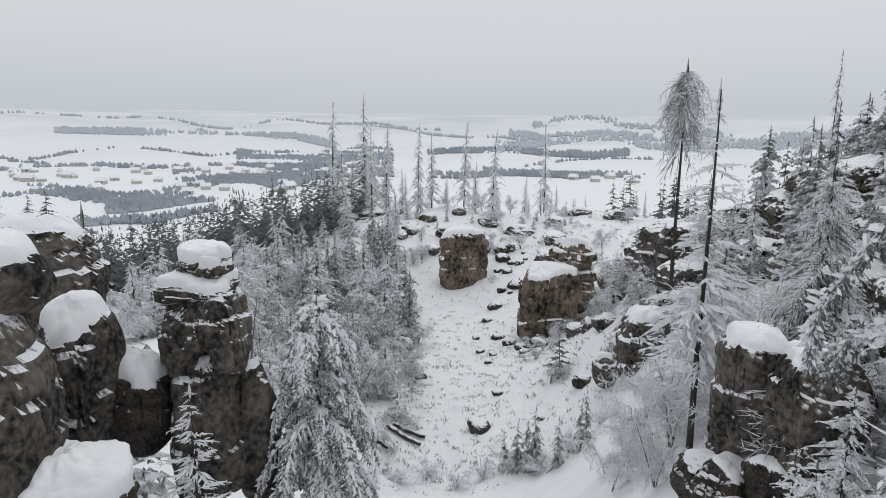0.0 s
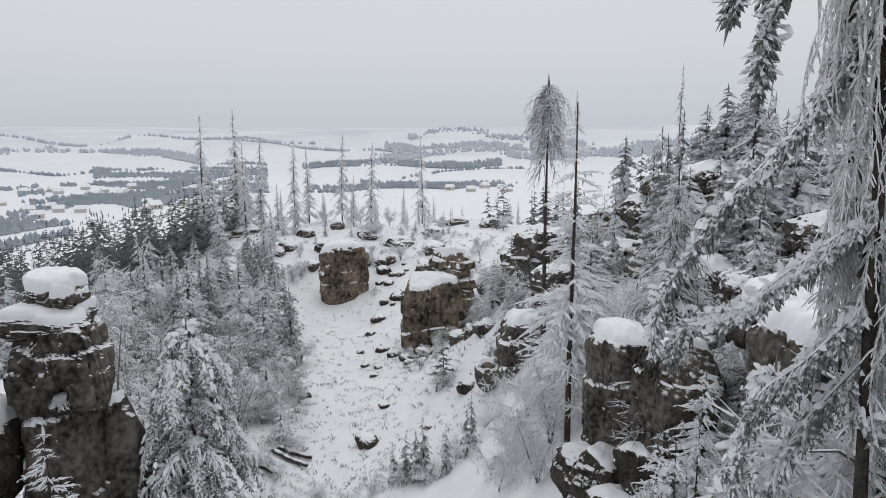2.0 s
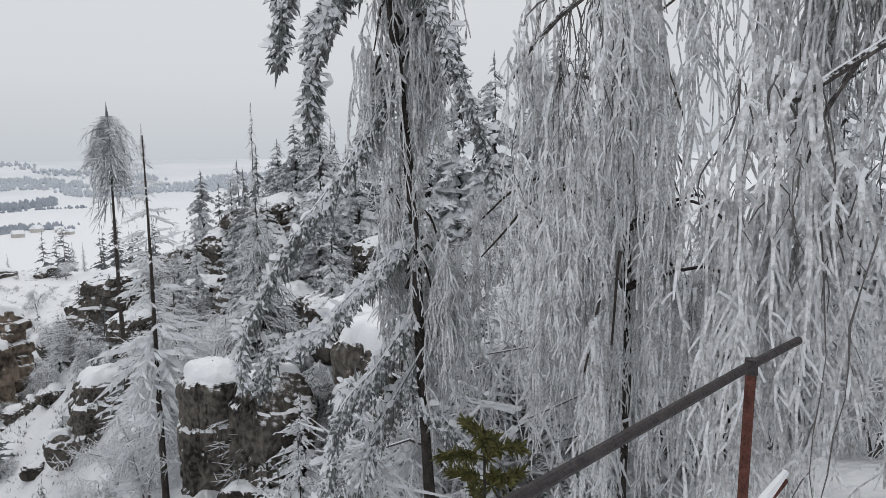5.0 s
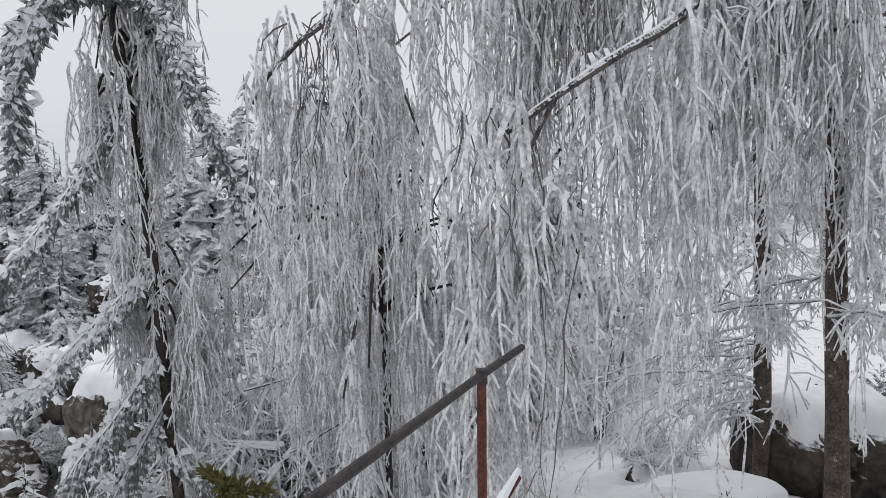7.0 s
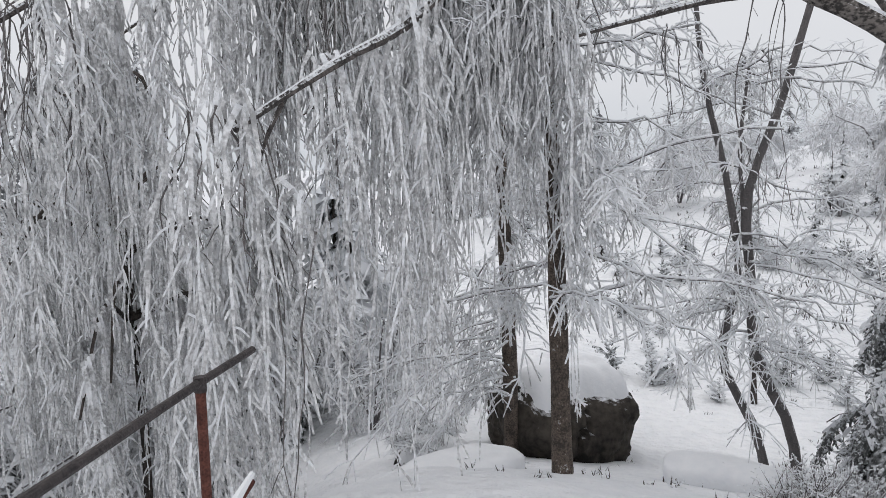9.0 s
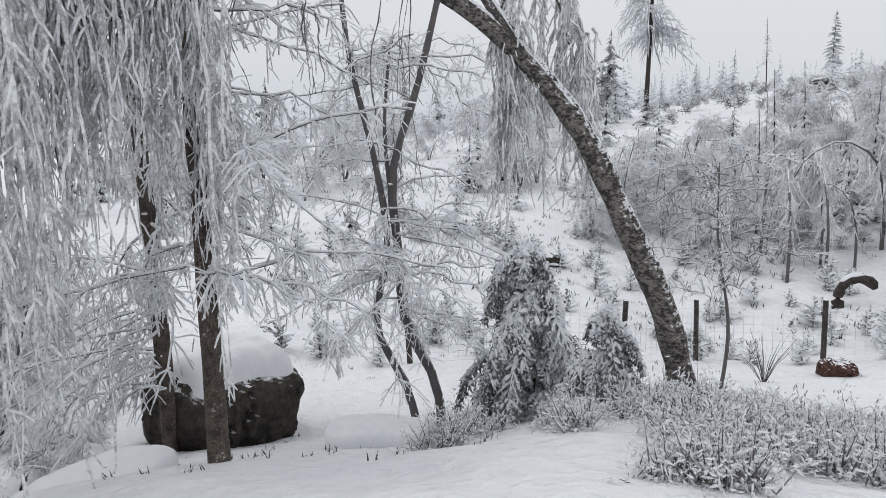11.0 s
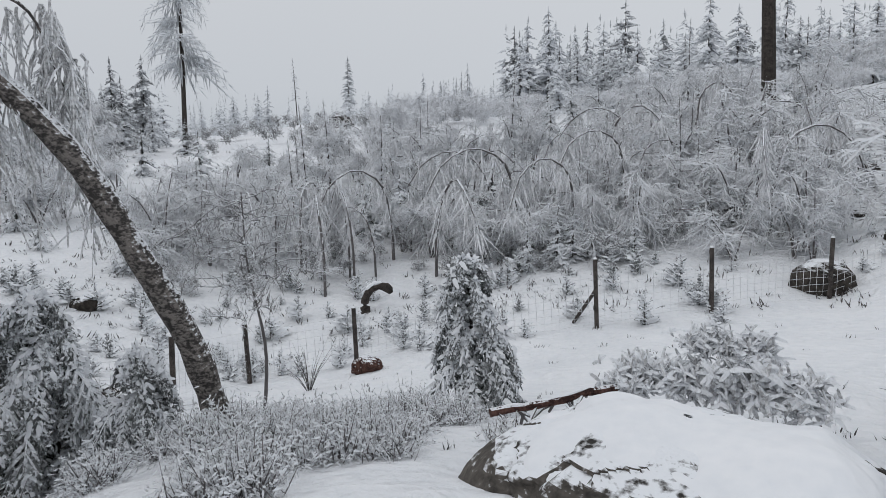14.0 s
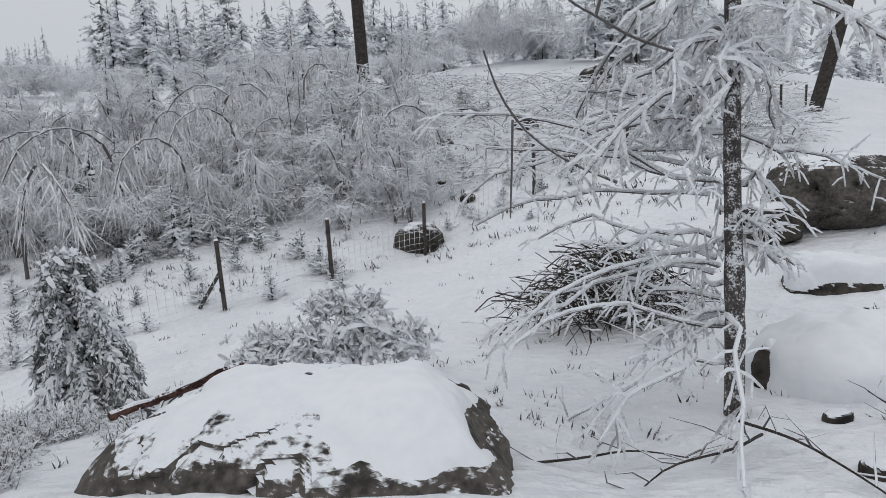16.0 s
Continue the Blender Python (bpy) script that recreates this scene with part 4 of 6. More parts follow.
for az, d, top, w in ((30.6, 64, 5.3, 0.6), (34.0, 54, 3.8, 1.1), (35.6, 55, 4.5, 1.0), (48, 33, 10.5, 1.0), (51, 33, 9.3, 1.0), (32.6, 58, 2.3, 1.1), (29.3, 66, 0.6, 1.2)):
    x, y = polar(az, d)
    stand(pick(bare_protos if w < 0.8 else spruce_protos), x, y, d * math.tan(radians(top)) + 1.6 - ground_at(x, y), rng.uniform(0, 6), wide=w)
# thicket at the ravine's right foot
for x, y, s in ((11.5, 31, 3.4), (12.5, 29, 4.2), (10.4, 27.5, 3.6), (13.5, 33, 4.4), (12, 26, 4.6), (9, 27, 3.0), (14.5, 29, 5), (15, 35, 5), (13.8, 24, 5), (11.6, 23.6, 4), (7.5, 25.8, 3.2), (8.3, 23.0, 3.0), (8.7, 27.4, 3.0), (9.7, 25.5, 3.4), (9.3, 30.5, 3.2), (10.9, 32.1, 3.4), (10.2, 22.6, 3.0), (8.1, 29.2, 2.6)):
    stand(pick(birch_protos), x, y, s, rng.uniform(0, 6), label="birch bush thick with rime at the ravine foot")
for k, (x, y, s) in enumerate(((4.5, 40.8, 3.0), (5.3, 40.0, 3.6), (6.3, 39.2, 4.6), (7.5, 37.7, 3.4), (8.8, 37.5, 3.2), (6.0, 40.4, 3.4), (9.3, 38.4, 3.6))):
    stand(young_protos[k % 3], x, y, s, s, label="thin dark young spruce on the ravine floor", wide=0.62)
for k in range(9):
    x, y = polar(-6 + 2.6 * k, 39 + 1.2 * (k % 3))
    stand(pick(birch_protos), x, y, 1.5, k, label="low rimed bush on the ravine floor", wide=1.6)
# growth on the scree beside the chute and on the cliff shelves
chance = np.random.default_rng(55)
for protos, count, az, d, size, words in ((scrub_protos, 40, (8.5, 18), (50, 92), (1.5, 3.2), "rimed birch bush on the snowy scree"), (dark_protos, 12, (10, 19), (52, 98), (2.0, 4.2), "small dark spruce on the snowy scree"),
                                          (scrub_protos, 20, (-7, -1.5), (50, 72), (1.5, 3.0), "rimed birch bush beside the snowy chute"), (dark_protos, 12, (17, 34), (42, 58), (2.2, 4.5), "dark young spruce on the cliff shelves")):
    for k in range(count):
        x, y = polar(chance.uniform(*az), chance.uniform(*d))
        stand(protos[k % len(protos)], x, y, chance.uniform(*size), chance.uniform(0, 6.28), 0.15, chance.uniform(0.9, 1.4), words)
# saplings on top of the left rocks and beside them
for x, y, z, s in ((-11.9, 20.2, -1.25, 0.95), (-12.7, 20.6, -1.25, 0.7), (-13.4, 20.0, -1.3, 1.0)):
    tiny = copy_thing(dark_protos[1], Matrix.Translation((x, y, z)))
    tiny.scale = (s, s, s)
    tagged(tiny, "tiny spruce growing on a rock top", group="saplings on the rocks")
stand(spruce_protos[1], -14.3, 26.5, 13.2, 1.0, label="tall spruce thinly snowed beside dark rocks", wide=0.9)


def tall_tree(name, place, top, seed, crown_from, spread, mats, label, group="", **how):
    x, y = place
    base = ground_at(x, y) - 0.1
    h = top - base
    g = spruce_geo(h, seed, spread=spread, bare=crown_from, **how)
    return tree(name, g, mats, (x, y, base), label, group=group)


tall_tree("pine", (13.7, 37.6), 4.7, 301, 0.82, 0.052, (BARK, FAR_NEEDLES), "tall bare-stemmed pine with a drooping rimed crown", whorls=15, per=8, sprays=8, droop=1.05, fat=0.11, hang=1.7, taper=0.12, ragged=0.6)
tall_tree("dead_spruce", (9.2, 22.3), 2.7, 302, 0.30, 0.11, (BARK, RIME), "slim broken spruce with rimed stubs", whorls=26, per=4, sprays=5, droop=0.5, fat=0.2, ragged=0.7)
tall_tree("dead_spruce", (11.0, 24.8), -2.6, 303, 0.28, 0.2, (BARK, RIME), "rimed larch with a dark slim trunk", whorls=26, per=6, sprays=8, droop=0.5, fat=0.11, ragged=0.6)
tall_tree("spruce", (12.8, 21.5), 0.9, 304, 0.2, 0.17, (BARK, NEEDLES), "rimed spruce hung with pale twigs", whorls=28, per=7, sprays=9, droop=0.8, fat=0.15, hang=1.2)
tall_tree("spruce", (-5.7, 14.6), -4.4, 306, 0.1, 0.22, (BARK, RIME), "small rimed sapling among the rocks", whorls=12, per=5, sprays=4, droop=0.3, fat=0.2)
x, y = -13.4, 44.0
tree("bare_tree", birch_geo(7.5, 307, 2, 9, 5, 0.1, 0.26, 0.002, 0.08), (DARK_TWIG, DARK_TWIG), (x, y, ground_at(x, y)), "leafless dark tree with upswept bare limbs", names=("stem", "crown"))
tall_tree("spruce", (34.0, -29.4), 21.0, 310, 0.30, 0.085, (BARK, RIDGE_NEEDLES), "tall half-bare spruce hung with snow", whorls=26, per=5, sprays=9, droop=0.8, fat=0.11, hang=1.1, ragged=0.7, taper=0.5)
tall_tree("spruce", (33.6, -29.0), 5.2, 311, 0.04, 0.3, (BARK, NEEDLES), "low snowy spruce at the foot of a tall one", whorls=10, per=6, sprays=7)
tall_tree("spruce", (47.2, -64.7), 15.2, 312, 0.34, 0.11, (BARK, FAR_NEEDLES), "lone slender spruce on the snowy ridge", whorls=16, per=6, sprays=5, fat=0.45)
tall_tree("dead_spruce", (46.0, -54.0), 13.6, 313, 0.45, 0.06, (BARK, RIME_GREY), "thin leaning dead spruce on the ridge", whorls=14, per=4, sprays=3, lean=0.05)
tall_tree("spruce", (11.2, -48.6), 13.4, 314, 0.3, 0.2, (BARK, FAR_NEEDLES), "open-crowned tall spruce among the wood", whorls=15, per=5, sprays=6, droop=0.35)

# dark straight trunk without low branches on the rise
for (x, y), lean, r, top in (((1.0, -25.4), (0.10, 0.0), 0.2, 14.0), ((-16.5, -25.5), (-0.6, 0.2), 0.22, 14.0)):
    z = ground_at(x, y) - 0.2
    t = np.linspace(0, 1, 8)
    pine = thing("pine", (x, y, z), "tall dark pine trunk flecked with snow", "tree")
    part("trunk", Geo().tube(np.stack([lean[0] * 5 * t, lean[1] * 5 * t, top * t], -1), r * (1.25 - 0.5 * t), 10), BARK, pine)
    g = spruce_geo(6, 330, 8, 6, 6, 0.35, 0.7, 0.3, 0.3)[1]
    g.v = [v + np.array((lean[0] * 5, lean[1] * 5, top - 4)) for v in g.v]
    part("crown", g, NEEDLES, pine)


# ---- the near birches and their curtain of rimed twigs ----
def strands(geo, starts, lengths, seed, thick=0.0095, drift=0.3, twigs=17, segs=13):
    """Hanging twigs crusted with rime, each with short side twigs."""
    g = np.random.default_rng(seed)
    t = np.linspace(0, 1, segs)
    for p, ln in zip(starts, lengths):
        a = g.uniform(0, 2 * np.pi)
        out = np.array((math.cos(a), math.sin(a), 0))
        w = g.uniform(0.3, 1.0) * drift * min(ln, 1.0)
        path = p + out * (w * (1 - np.exp(-3 * t)))[:, None] + np.array((0, 0, -1.0)) * (ln * t ** 1.15)[:, None]
        path[:, :2] += np.cumsum(g.normal(0, 0.009 * ln ** 0.5, (segs, 2)), 0)
        path[:, :2] += g.normal(0, 0.022, 2) * np.sin(t * g.uniform(5, 13) + g.uniform(0, 6))[:, None]
        path[:, 2] += 0.18 * w * np.sin(np.pi * np.minimum(t * 3, 1))
        r = thick * g.uniform(0.75, 1.35) * (1.15 - 0.75 * t) * g.uniform(0.55, 1.45, segs)
        geo.tube(path, r, 3, False)
        k = g.integers(1, segs - 1, twigs)
        q = path[k] + (path[k + 1] - path[k]) * g.uniform(0, 1, (twigs, 1))
        way = unit(g.normal(0, 0.36, (twigs, 3)) * np.array((1, 1, 0.5)) + np.array((0, 0, -1.0)))
        size = g.uniform(0.04, 0.15, (twigs, 1)) * np.where(np.arange(twigs)[:, None] % 5 == 0, 1.8, 1.0) * min(1.0, 0.5 + ln / 2)
        geo.twigs(q, q + way * size, thick * g.uniform(0.6, 0.95, twigs), 0.45, 0.1)


def limb(geo, points, r0, r1, n=14, sides=7, seed=0):
    p = smooth_path(points, n)
    g = np.random.default_rng(seed)
    geo.tube(p, np.linspace(r0, r1, n) * g.uniform(0.9, 1.1, n), sides)
    return p


g = np.random.default_rng(51)
# the bent birch: leaning trunk, arching top that comes down over the railing
birch = thing("bent_birch", (3.62, -3.55, ground_at(3.62, -3.55)), "birch bent in an arch with a curtain of rimed twigs", "tree")
o = np.array(birch.matrix_basis.translation)
wood = Geo()
spine = limb(wood, np.array([(3.62, -3.52, -0.2), (3.72, -3.36, 0.5), (3.87, -3.14, 1.08), (4.08, -2.88, 1.74), (4.35, -2.45, 2.33), (4.52, -1.89, 2.72), (4.58, -1.2, 3.0), (4.5, -0.6, 3.2)]) - o, 0.095, 0.055, 30, 12, 1)
part("trunk", wood, BIRCH_BARK, birch, "mottled grey birch bark")
arches = []
wood = Geo()
for pts, r in (([(4.5, -0.6, 3.2), (4.2, 0.0, 2.85), (3.55, 0.42, 2.32), (3.33, 0.62, 2.17), (3.14, 0.86, 1.98), (3.0, 1.02, 1.84)], 0.05), ([(3.16, 0.84, 2.0), (3.2, 0.97, 1.77), (3.24, 1.03, 1.58)], 0.014),
               ([(4.5, -0.6, 3.2), (4.4, 0.4, 3.35), (4.15, 1.5, 3.15), (3.86, 2.38, 2.68), (3.68, 2.66, 2.42), (3.62, 2.9, 2.1)], 0.045), ([(4.5, -0.6, 3.2), (4.7, 0.5, 3.4), (4.7, 1.6, 3.1), (4.6, 2.4, 2.6)], 0.03),
               ([(4.55, -1.0, 3.05), (5.2, -0.3, 3.2), (5.5, 0.6, 2.7), (5.3, 1.4, 2.1)], 0.03), ([(4.5, -1.95, 2.68), (4.57, -1.4, 2.65), (4.56, -0.98, 2.56), (4.53, -0.23, 2.37), (4.5, 0.2, 2.2)], 0.028),
               ([(4.38, -2.4, 2.4), (4.42, -2.6, 2.75), (4.35, -2.75, 2.7), (4.25, -2.95, 2.2)], 0.018), ([(4.3, -2.5, 2.3), (4.5, -2.2, 2.85), (4.75, -1.8, 3.6)], 0.05)):
    wood = Geo()
    arches.append(limb(wood, np.array(pts) - o, r, r * 0.3, 16, 8, len(arches)))
    part("limb", wood, FROSTED_BARK, birch, "dark bent limb")


def hang(paths, counts, low, high, spread, seed, thick=0.0092, **how):
    geo = Geo()
    gg = np.random.default_rng(seed)
    for path, count in zip(paths, counts):
        tufts_at = gg.uniform(0.05, 1, max(3, count // 9))
        own = gg.integers(0, len(tufts_at), count)
        k = np.clip(tufts_at[own] + gg.normal(0, 0.012, count), 0.02, 1) * (len(path) - 1)
        shift = (gg.normal(0, spread, (len(tufts_at), 3)) * np.array((1, 1, 0.4)))[own]
        i = np.minimum(k.astype(int), len(path) - 2)
        p = path[i] + (path[i + 1] - path[i]) * (k - i)[:, None] + shift + gg.normal(0, 0.045, (count, 3)) * np.array((1, 1, 0.8))
        strands(geo, p, gg.uniform(low, high, len(tufts_at))[own] * gg.uniform(0.45, 1.0, count), int(gg.integers(1e6)), thick, **how)
    return geo


part("twig_curtain", hang(arches[:6], (64, 30, 330, 210, 34, 18), 0.9, 2.8, 0.2, 71, drift=0.18), RIME, birch, "long hanging twigs white with rime")
part("twig_curtain", hang(arches[6:7], (64,), 0.8, 1.9, 0.08, 72, drift=0.15), RIME, birch, "long hanging twigs white with rime")
part("twig_curtain", hang(arches[:6], (12, 4, 60, 50, 14, 10), 0.8, 2.2, 0.2, 79, 0.004, twigs=5), DARK_TWIG, birch, "thin dark twigs between the rimed ones")
# fine twigs bursting from the fork's end
part("twig_curtain", hang([np.array([(3.22, 1.02, 1.61), (3.25, 1.1, 1.5), (3.3, 1.0, 1.4)]) - o], (46,), 0.9, 2.2, 0.10, 73, drift=0.3), RIME, birch, "long hanging twigs white with rime")


def upright(name, x, y, pts, r, label, mat, seed):
    top = thing(name, (x, y, ground_at(x, y) - 0.15), label, "tree")
    geo = Geo()
    path = limb(geo, np.array(pts) - np.array(top.matrix_basis.translation), r, r * 0.6, 22, 10, seed)
    part("trunk", geo, mat, top)
    return top, path


# birch by the edge with a dark trunk
top, path = upright("spruce", 4.6, 4.5, [(4.6, 4.5, -3.6), (4.55, 4.6, -1.5), (4.53, 4.66, -0.3), (4.5, 4.7, 1.13), (4.42, 4.77, 2.43), (4.38, 4.81, 3.03), (4.3, 4.85, 5.0)], 0.06, "slim dark spruce with snow-laden boughs and rimed hanging twigs", BARK, 2)
o = np.array(top.matrix_basis.translation)
wood, arms = Geo(), []
for k in range(17):
    z, a, ln = g.uniform(0.2, 4.4), g.uniform(-1.9, 2.2), g.uniform(0.35, 1.0)
    ln = min(ln, 0.45) if z > 1.6 else ln
    d = np.array((math.cos(a), math.sin(a), 0))
    s = np.array((4.45, 4.76, z))
    wood = Geo()
    arms.append(limb(wood, [s - o, s + d * ln * 0.5 + (0, 0, 0.25) - o, s + d * ln - (0, 0, 0.2) - o], 0.02, 0.008, 8, 5, k))
    part("limb", wood, BARK, top)
part("twig_curtain", hang(arms, [30] * len(arms), 0.5, 2.2, 0.11, 74, 0.0105, drift=0.15), RIME, top, "long hanging twigs white with rime")
top_edge = top
# a second veiled birch further along the edge
top, path = upright("birch", 6.2, 3.4, [(6.2, 3.4, -2.6), (6.1, 3.3, 0.0), (6.0, 3.3, 1.5), (5.9, 3.25, 2.6)], 0.05, "rimed birch behind the curtain of twigs", BARK, 3)
o = np.array(top.matrix_basis.translation)
wood, arms = Geo(), []
for k in range(20):
    z, a, ln = g.uniform(0.2, 2.3), g.uniform(0, 6.28), g.uniform(0.7, 1.8)
    d = np.array((math.cos(a), math.sin(a), 0))
    s = np.array((6.0, 3.3, z))
    wood = Geo()
    arms.append(limb(wood, [s - o, s + d * ln * 0.5 + (0, 0, 0.3) - o, s + d * ln - (0, 0, 0.3) - o], 0.022, 0.008, 8, 5, k))
    part("limb", wood, BARK, top)
part("twig_curtain", hang(arms, [26] * len(arms), 0.9, 3.2, 0.16, 75, 0.011, drift=0.15), RIME, top, "long hanging twigs white with rime")


# snow-laden spruce boughs at the edge
def bough(geo, points, width, seed, n=40, sc=1.0, reps=3):
    """One sagging spruce bough: a spine with flat side sprays and hanging needles."""
    gg = np.random.default_rng(seed)
    p = smooth_path(points, n)
    geo.tube(p, np.linspace(0.028, 0.01, n) * sc, 5)
    d = unit(np.gradient(p, axis=0))
    side = unit(np.cross(d, (0, 0, 1.0)))
    s = np.linspace(0, 1, n)
    for sign in (-1, 1):
        for rep in range(reps):
            ln = width * (0.35 + 0.65 * np.sin(np.pi * np.clip(s * 0.9 + 0.1, 0, 1))) * gg.uniform(0.5, 1.1, n)
            way = unit(d * 0.6 + sign * side * gg.uniform(0.5, 1, (n, 1)) + np.array((0, 0, -0.5)) * gg.uniform(0.3, 1.4, (n, 1)))
            q = p + way * ln[:, None]
            geo.twigs(p, q, 0.026 * sc, 0.5, 0.05)
            for u in (0.35, 0.65, 0.9):
                m = p + (q - p) * u
                geo.spindles(m, m + unit(way * 0.6 + gg.normal(0, 0.5, (n, 3)) + np.array((0, 0, -0.5))) * 0.13 * sc, 0.021 * sc, 0.6)
    geo.spindles(p, p + np.array((0, 0, -1)) * gg.uniform(0.1, 0.35, (n, 1)) * sc + gg.normal(0, 0.05, (n, 3)) * sc, 0.022 * sc, 0.4)


def bowed_spruce(x, y, h, reach, seed, label, sc, count=44, n=14, sag=0.9, lean=(0.0, 0.0)):
    """A spruce close by: every bough of its own shape, bent down by snow."""
    gg = np.random.default_rng(seed)
    z = ground_at(x, y) - 0.1
    top = thing("spruce", (x, y, z), label, "tree")
    t = np.linspace(0, 1, 8)
    part("trunk", Geo().tube(np.stack([lean[0] * t ** 2, lean[1] * t ** 2, h * t], -1), 0.018 * h * (1.1 - t) + 0.004, 7), BARK, top)
    crown, pads = Geo(), Geo()
    for k in range(count):
        u = (k + gg.uniform(0, 1)) / count
        u = 0.06 + 0.92 * u ** 1.1
        a = gg.uniform(0, 6.28)
        ln = reach * (1.02 - u) ** 0.55 * gg.uniform(0.4, 1.15) + 0.04 * h
        out = np.array((math.cos(a), math.sin(a), 0))
        s0 = np.array((lean[0] * u ** 2, lean[1] * u ** 2, h * u))
        drop = sag * ln * gg.uniform(0.7, 1.3)
        drop = min(drop, h * u * 0.95)
        pts = [s0, s0 + out * ln * 0.4 + (0, 0, 0.10 * ln), s0 + out * ln * 0.8 - (0, 0, 0.35 * drop), s0 + out * ln * 1.0 - (0, 0, drop)]
        bough(crown, pts, 0.28 * ln + 0.05 * sc, int(gg.integers(1e6)), n, sc, 2)
        p = smooth_path(pts, 16)
        q = p[1:] + gg.normal(0, 0.05 * sc, (15, 3)) * np.array((1, 1, 0.25)) + (0, 0, 0.035 * sc)
        pads.twigs(q, q + unit(np.diff(p, axis=0) + gg.normal(0, 0.02, (15, 3))) * gg.uniform(0.05, 0.17, (15, 1)) * sc, gg.uniform(0.02, 0.05, 15) * sc, 0.5, 0.05)
    crown.spindles([(lean[0], lean[1], 0.92 * h)], [(lean[0], lean[1], 1.04 * h)], 0.03 * sc)
    part("crown", crown, NEEDLES, top)
    tagged(part("crown_snow", pads, SNOW, top, "clumps of snow"), kind="stuff")


bowed_spruce(-3.3, 17.6, -3.1 - ground_at(-3.3, 17.6), 2.0, 601, "snow-laden spruce with heavy drooping boughs", 1.5, 60, 16, 1.0)
edge = top_edge
o = np.array(edge.matrix_basis.translation)
boughs = [([(4.42, 4.77, 2.5), (3.95, 4.95, 1.65), (3.53, 5.23, 1.0), (3.26, 5.4, 0.5), (3.1, 5.5, 0.05), (3.1, 5.5, -0.3)], 0.22), ([(4.5, 4.7, 1.0), (3.95, 4.95, 0.45), (3.6, 5.15, 0.1), (3.34, 5.35, 0.0), (3.2, 5.4, -0.35)], 0.26),
          ([(4.5, 4.7, 0.2), (4.1, 4.85, -0.3), (3.85, 5.0, -0.6), (3.7, 5.1, -1.4), (3.65, 5.15, -2.2)], 0.32), ([(4.42, 4.77, 3.3), (3.9, 4.7, 3.2), (3.5, 4.65, 2.8), (3.38, 4.72, 1.95)], 0.26),
          ([(4.4, 4.8, 3.8), (3.6, 4.6, 3.7), (3.0, 4.4, 3.0), (2.93, 4.42, 2.45)], 0.24), ([(4.4, 4.8, 3.4), (4.45, 4.4, 3.1), (4.5, 4.1, 2.4), (4.65, 3.92, 1.75), (4.7, 3.85, 1.5)], 0.18), ([(4.5, 4.7, -0.3), (4.1, 4.9, -1.0), (3.9, 5.1, -1.8), (3.8, 5.2, -2.8)], 0.34),
          ([(4.5, 4.7, -0.6), (4.8, 4.3, -1.2), (4.8, 4.1, -2.0), (4.7, 4.0, -2.8)], 0.34)]
for k, (pts, w) in enumerate(boughs):
    geo = Geo()
    bough(geo, np.array(pts) - o, w, 400 + k)
    part("bough", geo, NEEDLES, edge)
    pads = Geo()
    p = smooth_path(np.array(pts) - o, 48)
    gk = np.random.default_rng(430 + k)
    q = p + gk.normal(0, 0.045, (48, 3)) * np.array((1, 1, 0.3)) + (0, 0, 0.022)
    pads.twigs(q, q + unit(np.gradient(p, axis=0) + gk.normal(0, 0.45, (48, 3))) * gk.uniform(0.05, 0.13, (48, 1)), gk.uniform(0.018, 0.042, 48), 0.5, 0.06)
    tagged(part("bough_snow", pads, SNOW, edge, "pads of snow"), kind="stuff")

bowed_spruce(7.0, 6.2, 3.6, 1.2, 605, "dark young spruce behind the twig curtain", 1.0, 34, 10, 0.9)
bowed_spruce(8.6, 3.2, 3.2, 1.1, 606, "dark young spruce beyond the railing", 1.0, 32, 10, 0.9)
bowed_spruce(5.9, 7.4, 4.0, 1.2, 607, "dark young spruce on the slope below", 1.0, 34, 10, 0.9)
# green sprig beyond the railing, and the railing itself
sprig = thing("spruce_sapling", (1.83, 1.62, ground_at(1.83, 1.62) - 0.1), "green spruce sapling top free of snow", "sapling")
o = np.array(sprig.matrix_basis.translation)
tip = np.array((1.83, 1.6, 0.72)) - o
stem = Geo().tube([(0, 0, 0), tip * 0.5, tip], (0.014, 0.010, 0.004), 6)
part("stem", stem, BARK, sprig)
geo = Geo()
for k in range(34):
    a, z = 2.4 * k, 0.42 + 0.0175 * k
    q = tip * z
    d = np.array((math.cos(a), math.sin(a), 0.18 + 0.12 * math.sin(3 * k)))
    e = q + d * (0.30 + 0.08 * math.cos(5 * k)) * (1.05 - 0.6 * z)
    geo.tube([q, e], 0.004, 4)
    u = np.linspace(0.15, 1, 26)[:, None]
    m = q + (e - q) * u
    for _ in range(3):
        geo.spindles(m, m + unit(d * 0.7 + g.normal(0, 0.6, (26, 3))) * 0.045, 0.006, 0.4)
part("needles", geo, GREEN_NEEDLES, sprig)

